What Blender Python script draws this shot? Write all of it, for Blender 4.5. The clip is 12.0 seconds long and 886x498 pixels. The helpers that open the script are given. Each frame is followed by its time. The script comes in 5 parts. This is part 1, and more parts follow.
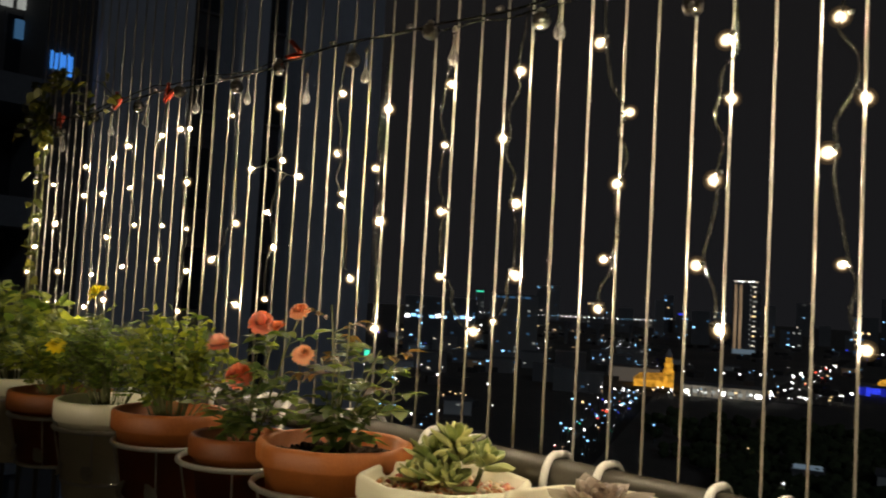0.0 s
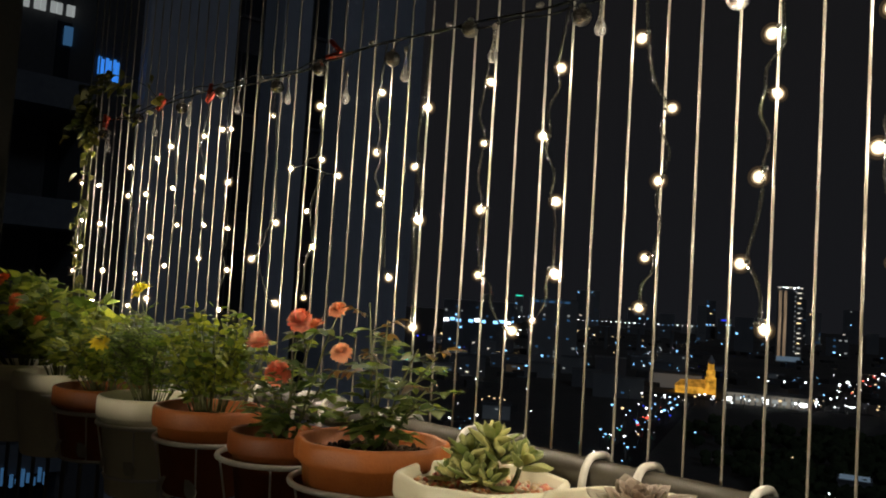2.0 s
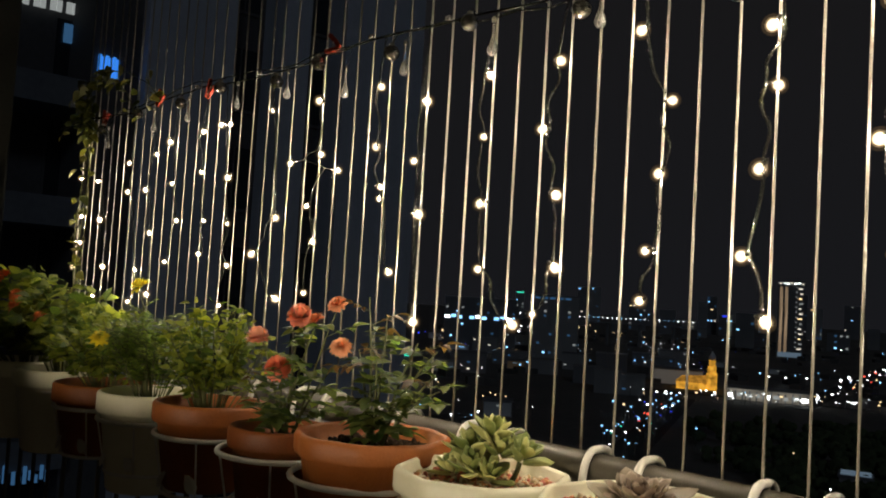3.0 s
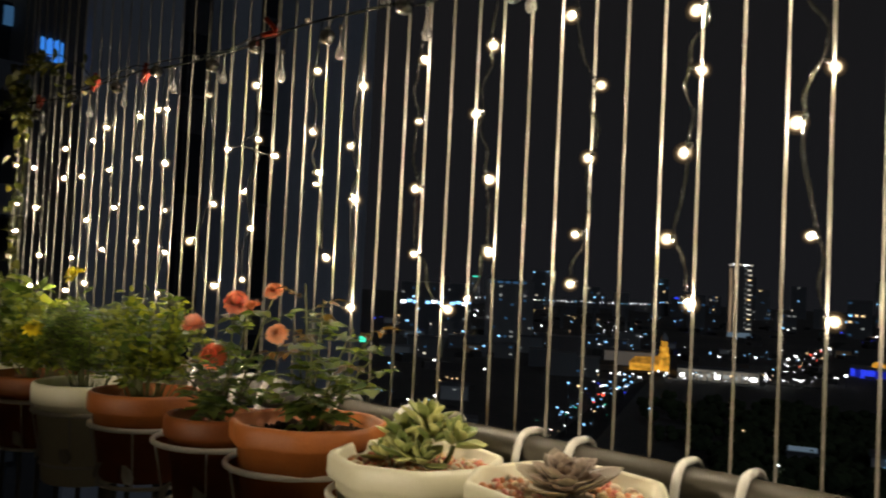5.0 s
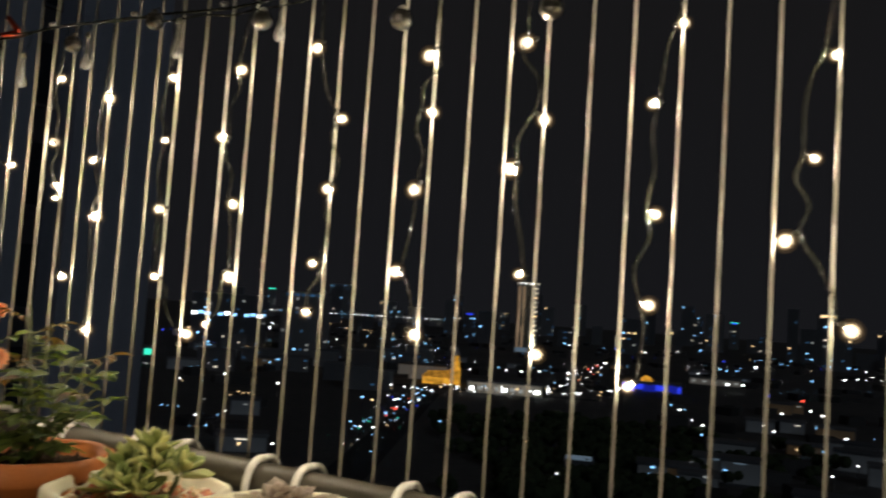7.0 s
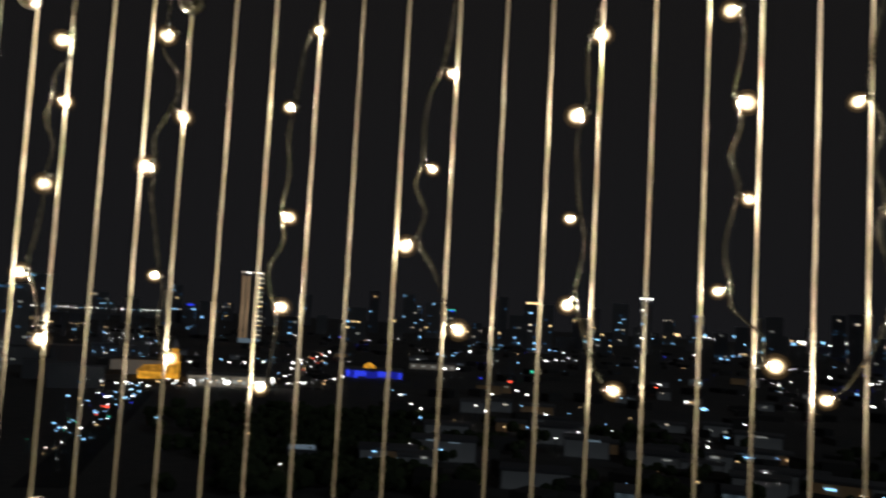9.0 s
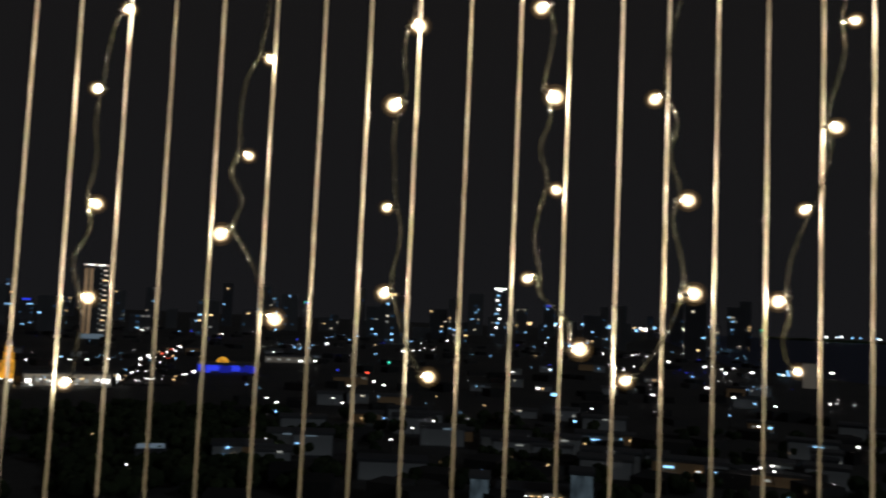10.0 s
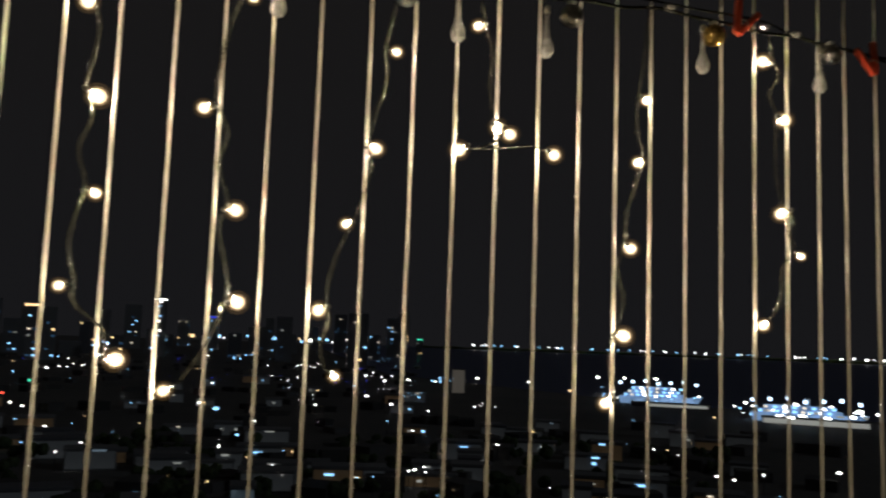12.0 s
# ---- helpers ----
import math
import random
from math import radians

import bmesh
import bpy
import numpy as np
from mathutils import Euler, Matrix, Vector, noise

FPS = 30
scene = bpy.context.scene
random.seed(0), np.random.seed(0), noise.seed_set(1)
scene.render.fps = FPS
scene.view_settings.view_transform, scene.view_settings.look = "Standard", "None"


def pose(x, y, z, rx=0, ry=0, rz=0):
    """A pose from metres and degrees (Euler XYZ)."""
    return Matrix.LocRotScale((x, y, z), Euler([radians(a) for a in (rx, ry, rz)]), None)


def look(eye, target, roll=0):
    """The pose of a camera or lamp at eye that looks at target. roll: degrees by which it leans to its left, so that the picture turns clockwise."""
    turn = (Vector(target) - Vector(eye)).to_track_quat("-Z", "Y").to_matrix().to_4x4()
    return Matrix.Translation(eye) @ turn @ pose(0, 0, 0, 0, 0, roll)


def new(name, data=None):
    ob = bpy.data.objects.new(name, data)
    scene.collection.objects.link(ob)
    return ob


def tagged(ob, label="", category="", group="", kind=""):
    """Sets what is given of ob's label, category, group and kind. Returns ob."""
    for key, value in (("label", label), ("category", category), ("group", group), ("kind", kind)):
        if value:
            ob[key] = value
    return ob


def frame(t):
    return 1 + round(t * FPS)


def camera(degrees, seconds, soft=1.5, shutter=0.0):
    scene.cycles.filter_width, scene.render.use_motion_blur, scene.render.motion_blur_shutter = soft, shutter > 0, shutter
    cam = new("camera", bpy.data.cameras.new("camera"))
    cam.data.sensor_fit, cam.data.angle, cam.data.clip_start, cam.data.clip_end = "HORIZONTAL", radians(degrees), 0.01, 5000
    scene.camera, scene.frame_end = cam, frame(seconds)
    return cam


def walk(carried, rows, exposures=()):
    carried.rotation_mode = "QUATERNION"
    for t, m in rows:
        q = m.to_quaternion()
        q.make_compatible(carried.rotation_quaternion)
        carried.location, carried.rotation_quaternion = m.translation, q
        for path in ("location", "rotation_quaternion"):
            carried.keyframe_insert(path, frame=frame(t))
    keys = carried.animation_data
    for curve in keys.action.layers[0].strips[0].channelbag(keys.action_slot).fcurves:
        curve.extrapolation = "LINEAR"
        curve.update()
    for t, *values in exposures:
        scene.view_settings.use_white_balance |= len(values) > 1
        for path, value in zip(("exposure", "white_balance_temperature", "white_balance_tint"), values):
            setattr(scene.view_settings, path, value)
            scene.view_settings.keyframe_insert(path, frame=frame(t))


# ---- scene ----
cam = camera(54.7, 12.0, soft=1.9, shutter=0.65)
PATH = [
    (0, (-0.05, 0.019, 1.371), (-1.44, 1.453, 1.486), 3.2),
    (0.2, (-0.055, 0.018, 1.372), (-1.468, 1.43, 1.485), 3.5),
    (0.5, (-0.06, 0.017, 1.374), (-1.503, 1.397, 1.483), 3.9),
    (1, (-0.059, 0.017, 1.374), (-1.517, 1.382, 1.489), 3.9),
    (1.5, (-0.054, 0.018, 1.37), (-1.509, 1.385, 1.49), 3.7),
    (2, (-0.054, 0.025, 1.363), (-1.508, 1.393, 1.482), 3.6),
    (2.5, (-0.056, 0.028, 1.36), (-1.511, 1.395, 1.475), 3.5),
    (4.5, (-0.045, 0.041, 1.359), (-1.486, 1.424, 1.457), 2.9),
    (5, (-0.034, 0.049, 1.361), (-1.416, 1.492, 1.443), 2.8),
    (5.5, (-0.017, 0.056, 1.364), (-1.325, 1.567, 1.451), 2.9),
    (6, (-0.005, 0.065, 1.366), (-1.23, 1.643, 1.465), 3.3),
    (6.5, (0.015, 0.073, 1.375), (-1.112, 1.722, 1.492), 3.8),
    (8.5, (0.107, 0.104, 1.401), (-0.477, 2.009, 1.574), 3.2),
    (9, (0.127, 0.11, 1.403), (-0.294, 2.06, 1.559), 3.2),
    (9.5, (0.142, 0.115, 1.402), (-0.088, 2.097, 1.546), 2.8),
    (10, (0.166, 0.114, 1.402), (0.075, 2.106, 1.554), 2.5),
    (10.5, (0.189, 0.111, 1.402), (0.278, 2.104, 1.553), 2.4),
    (11, (0.228, 0.11, 1.403), (0.517, 2.082, 1.568), 2.3),
    (11.5, (0.256, 0.105, 1.399), (0.77, 2.027, 1.606), 2.1),
    (12, (0.281, 0.093, 1.404), (0.941, 1.969, 1.612), 2.0),
]
walk(cam, [(t, look(eye, target, roll)) for t, eye, target, roll in PATH], [(0, 0.28, 6950, 10), (1, 0.14, 6400, 10), (2.5, 0.2, 6500, 10), (5, 0.24, 6600, 10), (6.5, 0.14, 6500, 10), (8.5, 0.2, 6950, 10), (12, 0.18, 6900, 10)])

# ---- world and large lights ----
world = bpy.data.worlds.new("night_sky")
scene.world = world
world.use_nodes = True
wn, wl = world.node_tree.nodes, world.node_tree.links
wbg = wn["Background"]
wtc, wsep, wramp = wn.new("ShaderNodeTexCoord"), wn.new("ShaderNodeSeparateXYZ"), wn.new("ShaderNodeValToRGB")
wl.new(wtc.outputs["Generated"], wsep.inputs[0])
wl.new(wsep.outputs["Z"], wramp.inputs[0])
wramp.color_ramp.elements[0].position, wramp.color_ramp.elements[0].color = 0.0, (0.0048, 0.0050, 0.0060, 1)
wramp.color_ramp.elements[1].position, wramp.color_ramp.elements[1].color = 0.45, (0.0050, 0.0048, 0.0050, 1)
wl.new(wramp.outputs[0], wbg.inputs["Color"])
wbg.inputs["Strength"].default_value = 1.5

# no moon is known; dim sun added to lighten the wing and city
fill_sun_data = bpy.data.lights.new("fill_sun", "SUN")
fill_sun_data.energy, fill_sun_data.angle, fill_sun_data.color = 0.072, radians(8), (0.70, 0.84, 1.0)
fill_sun = new("fill_sun", fill_sun_data)
fill_sun.matrix_world = look((30, -22, 26), (-18, 10, 0))

# ---- materials ----
def ramp_node(nt, stops):
    r = nt.nodes.new("ShaderNodeValToRGB")
    while len(r.color_ramp.elements) < len(stops):
        r.color_ramp.elements.new(0.5)
    for e, (p, c) in zip(r.color_ramp.elements, stops):
        e.position, e.color = p, (*c, 1)
    return r


def surface(name, low, high, rough=0.6, metal=0.0, scale=20.0, fine=160.0, bump=0.15, vary="", spec=0.5, trans=0.0, coat=0.0, sss=0.0, leafy=0.0):
    """A procedural surface: two sizes of noise between two colours, fine relief, and an optional shift for each object or island."""
    m = bpy.data.materials.new(name)
    m.use_nodes = True
    nt = m.node_tree
    b = nt.nodes["Principled BSDF"]
    tc = nt.nodes.new("ShaderNodeTexCoord")
    big, small = nt.nodes.new("ShaderNodeTexNoise"), nt.nodes.new("ShaderNodeTexNoise")
    big.inputs["Scale"].default_value, small.inputs["Scale"].default_value = scale, fine
    big.inputs["Detail"].default_value, small.inputs["Detail"].default_value = 3, 4
    for n in (big, small):
        nt.links.new(tc.outputs["Object"], n.inputs["Vector"])
    mixer = nt.nodes.new("ShaderNodeMath")
    mixer.operation = "MULTIPLY_ADD"
    nt.links.new(small.outputs["Fac"], mixer.inputs[0])
    mixer.inputs[1].default_value = 0.45
    fac = nt.nodes.new("ShaderNodeMath")
    fac.operation = "MULTIPLY"
    fac.inputs[1].default_value = 0.62
    nt.links.new(big.outputs["Fac"], fac.inputs[0])
    nt.links.new(fac.outputs[0], mixer.inputs[2])
    out = mixer.outputs[0]
    if vary:
        src = nt.nodes.new("ShaderNodeNewGeometry" if vary == "island" else "ShaderNodeObjectInfo")
        add = nt.nodes.new("ShaderNodeMath")
        add.operation = "MULTIPLY_ADD"
        nt.links.new(src.outputs["Random Per Island" if vary == "island" else "Random"], add.inputs[0])
        add.inputs[1].default_value = 0.7
        half = nt.nodes.new("ShaderNodeMath")
        half.operation = "MULTIPLY_ADD"
        half.inputs[1].default_value, half.inputs[2].default_value = 0.6, -0.16
        nt.links.new(out, half.inputs[0])
        nt.links.new(half.outputs[0], add.inputs[2])
        out = add.outputs[0]
    r = ramp_node(nt, [(0.25, low), (0.8, high)])
    nt.links.new(out, r.inputs[0])
    nt.links.new(r.outputs[0], b.inputs["Base Color"])
    if leafy:
        tl, mx = nt.nodes.new("ShaderNodeBsdfTranslucent"), nt.nodes.new("ShaderNodeMixShader")
        warm = nt.nodes.new("ShaderNodeMix")
        warm.data_type, warm.blend_type = "RGBA", "MULTIPLY"
        warm.inputs[0].default_value = 1.0
        warm.inputs[7].default_value = (2.1, 1.9, 0.9, 1)
        nt.links.new(r.outputs[0], warm.inputs[6])
        nt.links.new(warm.outputs[2], tl.inputs["Color"])
        mx.inputs[0].default_value = leafy
        nt.links.new(b.outputs[0], mx.inputs[1])
        nt.links.new(tl.outputs[0], mx.inputs[2])
        nt.links.new(mx.outputs[0], nt.nodes["Material Output"].inputs["Surface"])
    b.inputs["Roughness"].default_value = rough
    b.inputs["Metallic"].default_value = metal
    b.inputs["Specular IOR Level"].default_value = spec
    b.inputs["Transmission Weight"].default_value = trans
    b.inputs["Coat Weight"].default_value = coat
    if sss:
        b.inputs["Subsurface Weight"].default_value = sss
        b.inputs["Subsurface Radius"].default_value = (0.01, 0.008, 0.004)
    if bump:
        bp = nt.nodes.new("ShaderNodeBump")
        bp.inputs["Strength"].default_value = bump
        bp.inputs["Distance"].default_value = 0.002
        nt.links.new(small.outputs["Fac"], bp.inputs["Height"])
        nt.links.new(bp.outputs[0], b.inputs["Normal"])
    return m


def glow(name, colour, strength, lights=False, uneven=0.0):
    """A surface that gives off light. lights: it also lights its surroundings strongly."""
    m = bpy.data.materials.new(name)
    m.use_nodes = True
    b = m.node_tree.nodes["Principled BSDF"]
    b.inputs["Base Color"].default_value = (*[0.5 * c for c in colour], 1)
    b.inputs["Emission Color"].default_value = (*colour, 1)
    b.inputs["Emission Strength"].default_value = strength
    if uneven:
        nt = m.node_tree
        tc, n, r = nt.nodes.new("ShaderNodeTexCoord"), nt.nodes.new("ShaderNodeTexNoise"), nt.nodes.new("ShaderNodeMapRange")
        n.inputs["Scale"].default_value = uneven
        nt.links.new(tc.outputs["Object"], n.inputs["Vector"])
        nt.links.new(n.outputs["Fac"], r.inputs["Value"])
        r.inputs["From Min"].default_value, r.inputs["From Max"].default_value = 0.3, 0.7
        r.inputs["To Min"].default_value, r.inputs["To Max"].default_value = 0.25 * strength, 1.5 * strength
        nt.links.new(r.outputs[0], b.inputs["Emission Strength"])
    if not lights:
        m.cycles.emission_sampling = "NONE"
    return m


def palette(name, stops, rough=0.5, bump=0.2):
    """Pieces that each take one colour of a row of colours."""
    m = bpy.data.materials.new(name)
    m.use_nodes = True
    nt = m.node_tree
    b = nt.nodes["Principled BSDF"]
    g = nt.nodes.new("ShaderNodeNewGeometry")
    r = ramp_node(nt, stops)
    r.color_ramp.interpolation = "CONSTANT"
    nt.links.new(g.outputs["Random Per Island"], r.inputs[0])
    n = nt.nodes.new("ShaderNodeTexNoise")
    n.inputs["Scale"].default_value = 300
    mx = nt.nodes.new("ShaderNodeMix")
    mx.data_type, mx.blend_type = "RGBA", "MULTIPLY"
    mx.inputs[0].default_value = 0.5
    nt.links.new(r.outputs[0], mx.inputs[6])
    nt.links.new(n.outputs["Fac"], mx.inputs[7])
    nt.links.new(mx.outputs[2], b.inputs["Base Color"])
    b.inputs["Roughness"].default_value = rough
    bp = nt.nodes.new("ShaderNodeBump")
    bp.inputs["Strength"].default_value, bp.inputs["Distance"].default_value = bump, 0.001
    nt.links.new(n.outputs["Fac"], bp.inputs["Height"])
    nt.links.new(bp.outputs[0], b.inputs["Normal"])
    return m


M_WIRE = surface("steel_cable", (0.39, 0.375, 0.33), (0.51, 0.49, 0.44), 0.48, 0.10, 30, 700, 0.25, "object")
M_RAIL = surface("rail_paint", (0.060, 0.052, 0.038), (0.105, 0.092, 0.07), 0.4, 0.2, 14, 260, 0.12)
M_HOOK = surface("white_coating", (0.66, 0.63, 0.55), (0.82, 0.80, 0.74), 0.4, 0, 30, 300, 0.1)
M_TERRA = surface("terracotta", (0.22, 0.060, 0.012), (0.42, 0.130, 0.026), 0.55, 0, 26, 240, 0.35, "object")
M_WHITEPOT = surface("white_glazed_clay", (0.72, 0.68, 0.48), (0.84, 0.80, 0.62), 0.4, 0, 14, 180, 0.12, "object", coat=0.2)
M_SOIL = surface("soil", (0.014, 0.009, 0.006), (0.06, 0.038, 0.022), 0.95, 0, 60, 400, 0.9, spec=0.15)
M_STEM = surface("green_stem", (0.05, 0.07, 0.018), (0.12, 0.12, 0.04), 0.6, 0, 60, 400, 0.2)
M_ROSELEAF = surface("rose_leaf", (0.045, 0.085, 0.022), (0.15, 0.20, 0.055), 0.42, 0, 60, 500, 0.2, "object", leafy=0.5)
M_NEWLEAF = surface("young_rose_leaf", (0.060, 0.042, 0.018), (0.13, 0.075, 0.032), 0.42, 0, 60, 500, 0.2, "object", leafy=0.4)
M_SHRUB = surface("shrub_leaf", (0.055, 0.095, 0.016), (0.23, 0.27, 0.045), 0.5, 0, 40, 400, 0.2, "island", leafy=0.5)
M_FERN = surface("marigold_leaf", (0.055, 0.115, 0.018), (0.20, 0.29, 0.05), 0.5, 0, 40, 400, 0.2, "island", leafy=0.5)
M_LANTANA = surface("lantana_leaf", (0.050, 0.085, 0.018), (0.20, 0.24, 0.05), 0.55, 0, 40, 400, 0.3, "island", leafy=0.5)
M_VINE = surface("vine_leaf", (0.04, 0.055, 0.012), (0.12, 0.12, 0.035), 0.5, 0, 40, 400, 0.2, "object", leafy=0.4)
M_JADE = surface("succulent_leaf", (0.17, 0.22, 0.06), (0.58, 0.57, 0.23), 0.45, 0, 45, 300, 0.1, "object", sss=0.1)
M_ECHEOUT = surface("rosette_outer_leaf", (0.20, 0.155, 0.10), (0.38, 0.32, 0.21), 0.45, 0, 30, 300, 0.12, "object", sss=0.1)
M_ECHE = surface("rosette_leaf", (0.17, 0.115, 0.08), (0.36, 0.275, 0.20), 0.5, 0, 30, 300, 0.12, "object", sss=0.1)
M_ORANGE = surface("orange_petal", (0.92, 0.31, 0.18), (0.97, 0.52, 0.36), 0.55, 0, 60, 500, 0.1, "object", sss=0.25)
M_PEACH = surface("faded_petal", (0.82, 0.28, 0.11), (0.90, 0.47, 0.26), 0.55, 0, 60, 500, 0.1, "object")
M_YELLOW = surface("yellow_petal", (0.78, 0.62, 0.02), (0.90, 0.80, 0.06), 0.55, 0, 60, 500, 0.1, "object")
M_RUST = surface("rust_petal", (0.55, 0.10, 0.02), (0.80, 0.22, 0.05), 0.55, 0, 60, 500, 0.1, "object")
M_GRAVEL = palette("gravel_colours", [(0.0, (0.85, 0.34, 0.14)), (0.25, (0.90, 0.68, 0.36)), (0.5, (0.80, 0.24, 0.16)), (0.66, (0.92, 0.78, 0.55)), (0.86, (0.50, 0.30, 0.17))])
M_CORD = surface("dark_cord", (0.006, 0.008, 0.005), (0.016, 0.018, 0.012), 0.2, 0, 60, 500, 0.1, spec=0.7)
M_CLEAR = bpy.data.materials.new("clear_cord_sleeve")
M_CLEAR.use_nodes = True
cnt = M_CLEAR.node_tree
cbs = cnt.nodes["Principled BSDF"]
cbs.inputs["Base Color"].default_value = (0.03, 0.032, 0.027, 1)
cbs.inputs["Roughness"].default_value = 0.14
cbs.inputs["Coat Weight"].default_value = 1.0
cbs.inputs["Specular IOR Level"].default_value = 0.9
M_CAP = surface("bulb_cap", (0.03, 0.03, 0.024), (0.07, 0.07, 0.055), 0.35, 0, 60, 500, 0.1)
M_PEG = surface("red_plastic", (0.56, 0.055, 0.030), (0.68, 0.10, 0.05), 0.4, 0, 30, 300, 0.05)
M_METAL = surface("bright_metal", (0.5, 0.48, 0.42), (0.65, 0.62, 0.55), 0.3, 0.9, 40, 300, 0.05)
M_CRYSTAL = surface("clear_crystal", (0.70, 0.69, 0.66), (0.92, 0.91, 0.88), 0.06, 0, 20, 200, 0.0, trans=0.72, spec=0.9)
M_AMBER = surface("amber_crystal", (0.70, 0.42, 0.10), (0.85, 0.58, 0.20), 0.08, 0.9, 120, 400, 0.3)
M_SILVER = surface("silvered_crystal", (0.55, 0.54, 0.50), (0.85, 0.84, 0.80), 0.11, 1.0, 120, 400, 0.45)
# unseen walls and ceiling, darkened to curb light bounced onto the pots
M_PLASTER = surface("balcony_plaster", (0.04, 0.038, 0.034), (0.065, 0.062, 0.055), 0.85, 0, 2, 60, 0.2)
M_PILLAR = surface("pillar_paint", (0.10, 0.10, 0.085), (0.15, 0.145, 0.125), 0.85, 0, 2, 60, 0.2)
# unseen floor, likewise kept dark against bounced light
M_DARKTILE = surface("floor_tile", (0.03, 0.026, 0.022), (0.06, 0.05, 0.042), 0.6, 0, 4, 80, 0.1)
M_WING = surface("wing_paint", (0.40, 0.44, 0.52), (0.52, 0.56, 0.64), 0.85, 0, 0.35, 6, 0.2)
# darker than the wing walls: shade on the parapets put into the colour
M_PARAPET = surface("parapet_shade_tone", (0.10, 0.11, 0.13), (0.17, 0.185, 0.21), 0.85, 0, 0.4, 6, 0.2)
# recess walls and window frames take a much darker tone than the walls
M_WINGDARK = surface("dark_recess", (0.05, 0.05, 0.055), (0.09, 0.09, 0.095), 0.8, 0, 0.5, 8, 0.2)
M_PANE = surface("dark_glass", (0.012, 0.014, 0.018), (0.025, 0.028, 0.034), 0.12, 0, 1, 20, 0.0, spec=0.6)
M_GROUND = surface("night_ground", (0.10, 0.10, 0.10), (0.20, 0.19, 0.175), 0.95, 0, 0.01, 0.2, 0.0)
M_WATER = surface("sea_water", (0.03, 0.06, 0.16), (0.045, 0.085, 0.21), 0.4, 0, 0.01, 0.3, 0.4)
M_ASPHALT = surface("asphalt", (0.04, 0.04, 0.04), (0.06, 0.06, 0.058), 0.9, 0, 0.05, 2, 0.1)
M_BUILD = surface("concrete_facade", (0.16, 0.165, 0.18), (0.28, 0.285, 0.29), 0.85, 0, 0.05, 1.0, 0.1, "object")
M_HOUSES = surface("dark_roofs", (0.05, 0.05, 0.05), (0.13, 0.125, 0.12), 0.9, 0, 0.05, 1.0, 0.1, "island")
M_TREE = surface("tree_crowns", (0.04, 0.06, 0.025), (0.08, 0.11, 0.045), 0.9, 0, 0.1, 2, 0.2, "island")
M_SHIP = surface("ship_white", (0.55, 0.58, 0.62), (0.75, 0.77, 0.8), 0.5, 0, 0.1, 2, 0.05)

G_BULB = glow("warm_bulb", (1.0, 0.86, 0.65), 1650, True)


def halo_shell(name, colour, strength):
    """A see-through shell that adds emission, imitating the soft glow round a lit bulb."""
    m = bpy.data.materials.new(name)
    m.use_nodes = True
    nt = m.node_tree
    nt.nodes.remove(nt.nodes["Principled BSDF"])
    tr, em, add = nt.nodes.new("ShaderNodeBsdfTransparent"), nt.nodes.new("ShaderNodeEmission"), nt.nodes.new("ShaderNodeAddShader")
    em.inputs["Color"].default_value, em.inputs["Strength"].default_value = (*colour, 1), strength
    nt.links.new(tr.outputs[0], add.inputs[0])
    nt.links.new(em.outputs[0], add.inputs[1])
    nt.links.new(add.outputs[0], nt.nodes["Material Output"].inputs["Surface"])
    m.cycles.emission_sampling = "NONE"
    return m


# three shells, fainter outwards, stand in for the bulb's glow
M_HALO = [halo_shell("bulb_halo", c, e) for c, e in (((1.0, 0.80, 0.52), 0.75), ((1.0, 0.70, 0.36), 0.12), ((1.0, 0.62, 0.26), 0.016))]
# surface of the unseen lamp added behind the camera
G_LAMP = glow("added_lamp_glow", (1.0, 0.85, 0.62), 4600, True)
G_WHITE = glow("white_light", (0.92, 0.97, 1.0), 4.5)
G_SOFT = glow("soft_white_light", (1.0, 0.90, 0.74), 0.85)
G_DEEPBLUE = glow("deep_blue_glow", (0.03, 0.05, 1.0), 0.22)
G_COOL = glow("cool_light", (0.24, 0.58, 1.0), 1.9)
G_WARM = glow("warm_light", (1.0, 0.70, 0.36), 1.5)
# floodlight is put into the emission of church walls, roof and dome
G_AMBERL = glow("amber_glowing_surface", (1.0, 0.48, 0.05), 0.55, uneven=0.3)
G_AMBERROOF = glow("glowing_church_roof", (1.0, 0.46, 0.06), 0.26, uneven=0.3)
G_BLUE = glow("uneven_blue_glow", (0.03, 0.06, 1.0), 0.9, uneven=4)
G_TEAL = glow("teal_sign", (0.05, 0.95, 0.62), 0.9)
G_RED = glow("red_light", (1.0, 0.10, 0.06), 1.6)
# for lit windows, and for quay fronts whose floodlight is put in as emission
G_DIMWHITE = glow("dim_white_glow", (0.75, 0.80, 0.78), 0.28)
G_DIMBLUE = glow("dim_blue_window", (0.10, 0.30, 0.62), 0.2)
G_TV = glow("blue_room", (0.05, 0.30, 1.0), 0.6)
# fronts of tower, halls and silo emit their floodlight; no lamps stand there
G_BEIGE = glow("beige_glowing_front", (0.9, 0.62, 0.38), 0.24, uneven=3)
G_GREY = glow("grey_glowing_front", (0.66, 0.61, 0.54), 0.062)
G_HALL = glow("pale_glowing_front", (0.90, 0.82, 0.66), 0.13, uneven=3)
G_DOCK = glow("blue_white_floodlight", (0.50, 0.72, 1.0), 3.0)
# ship sides give off light, painted in for deck floodlights
G_DECK = glow("glowing_ship_side", (0.32, 0.57, 1.0), 0.40, uneven=0.12)
# street light on house fronts, put in as their own emission
G_STEEL = glow("glowing_house_front", (0.34, 0.50, 0.64), 0.065, uneven=2.5)
G_SHADE = glow("faint_glowing_front", (0.55, 0.62, 0.68), 0.014, uneven=0.2)
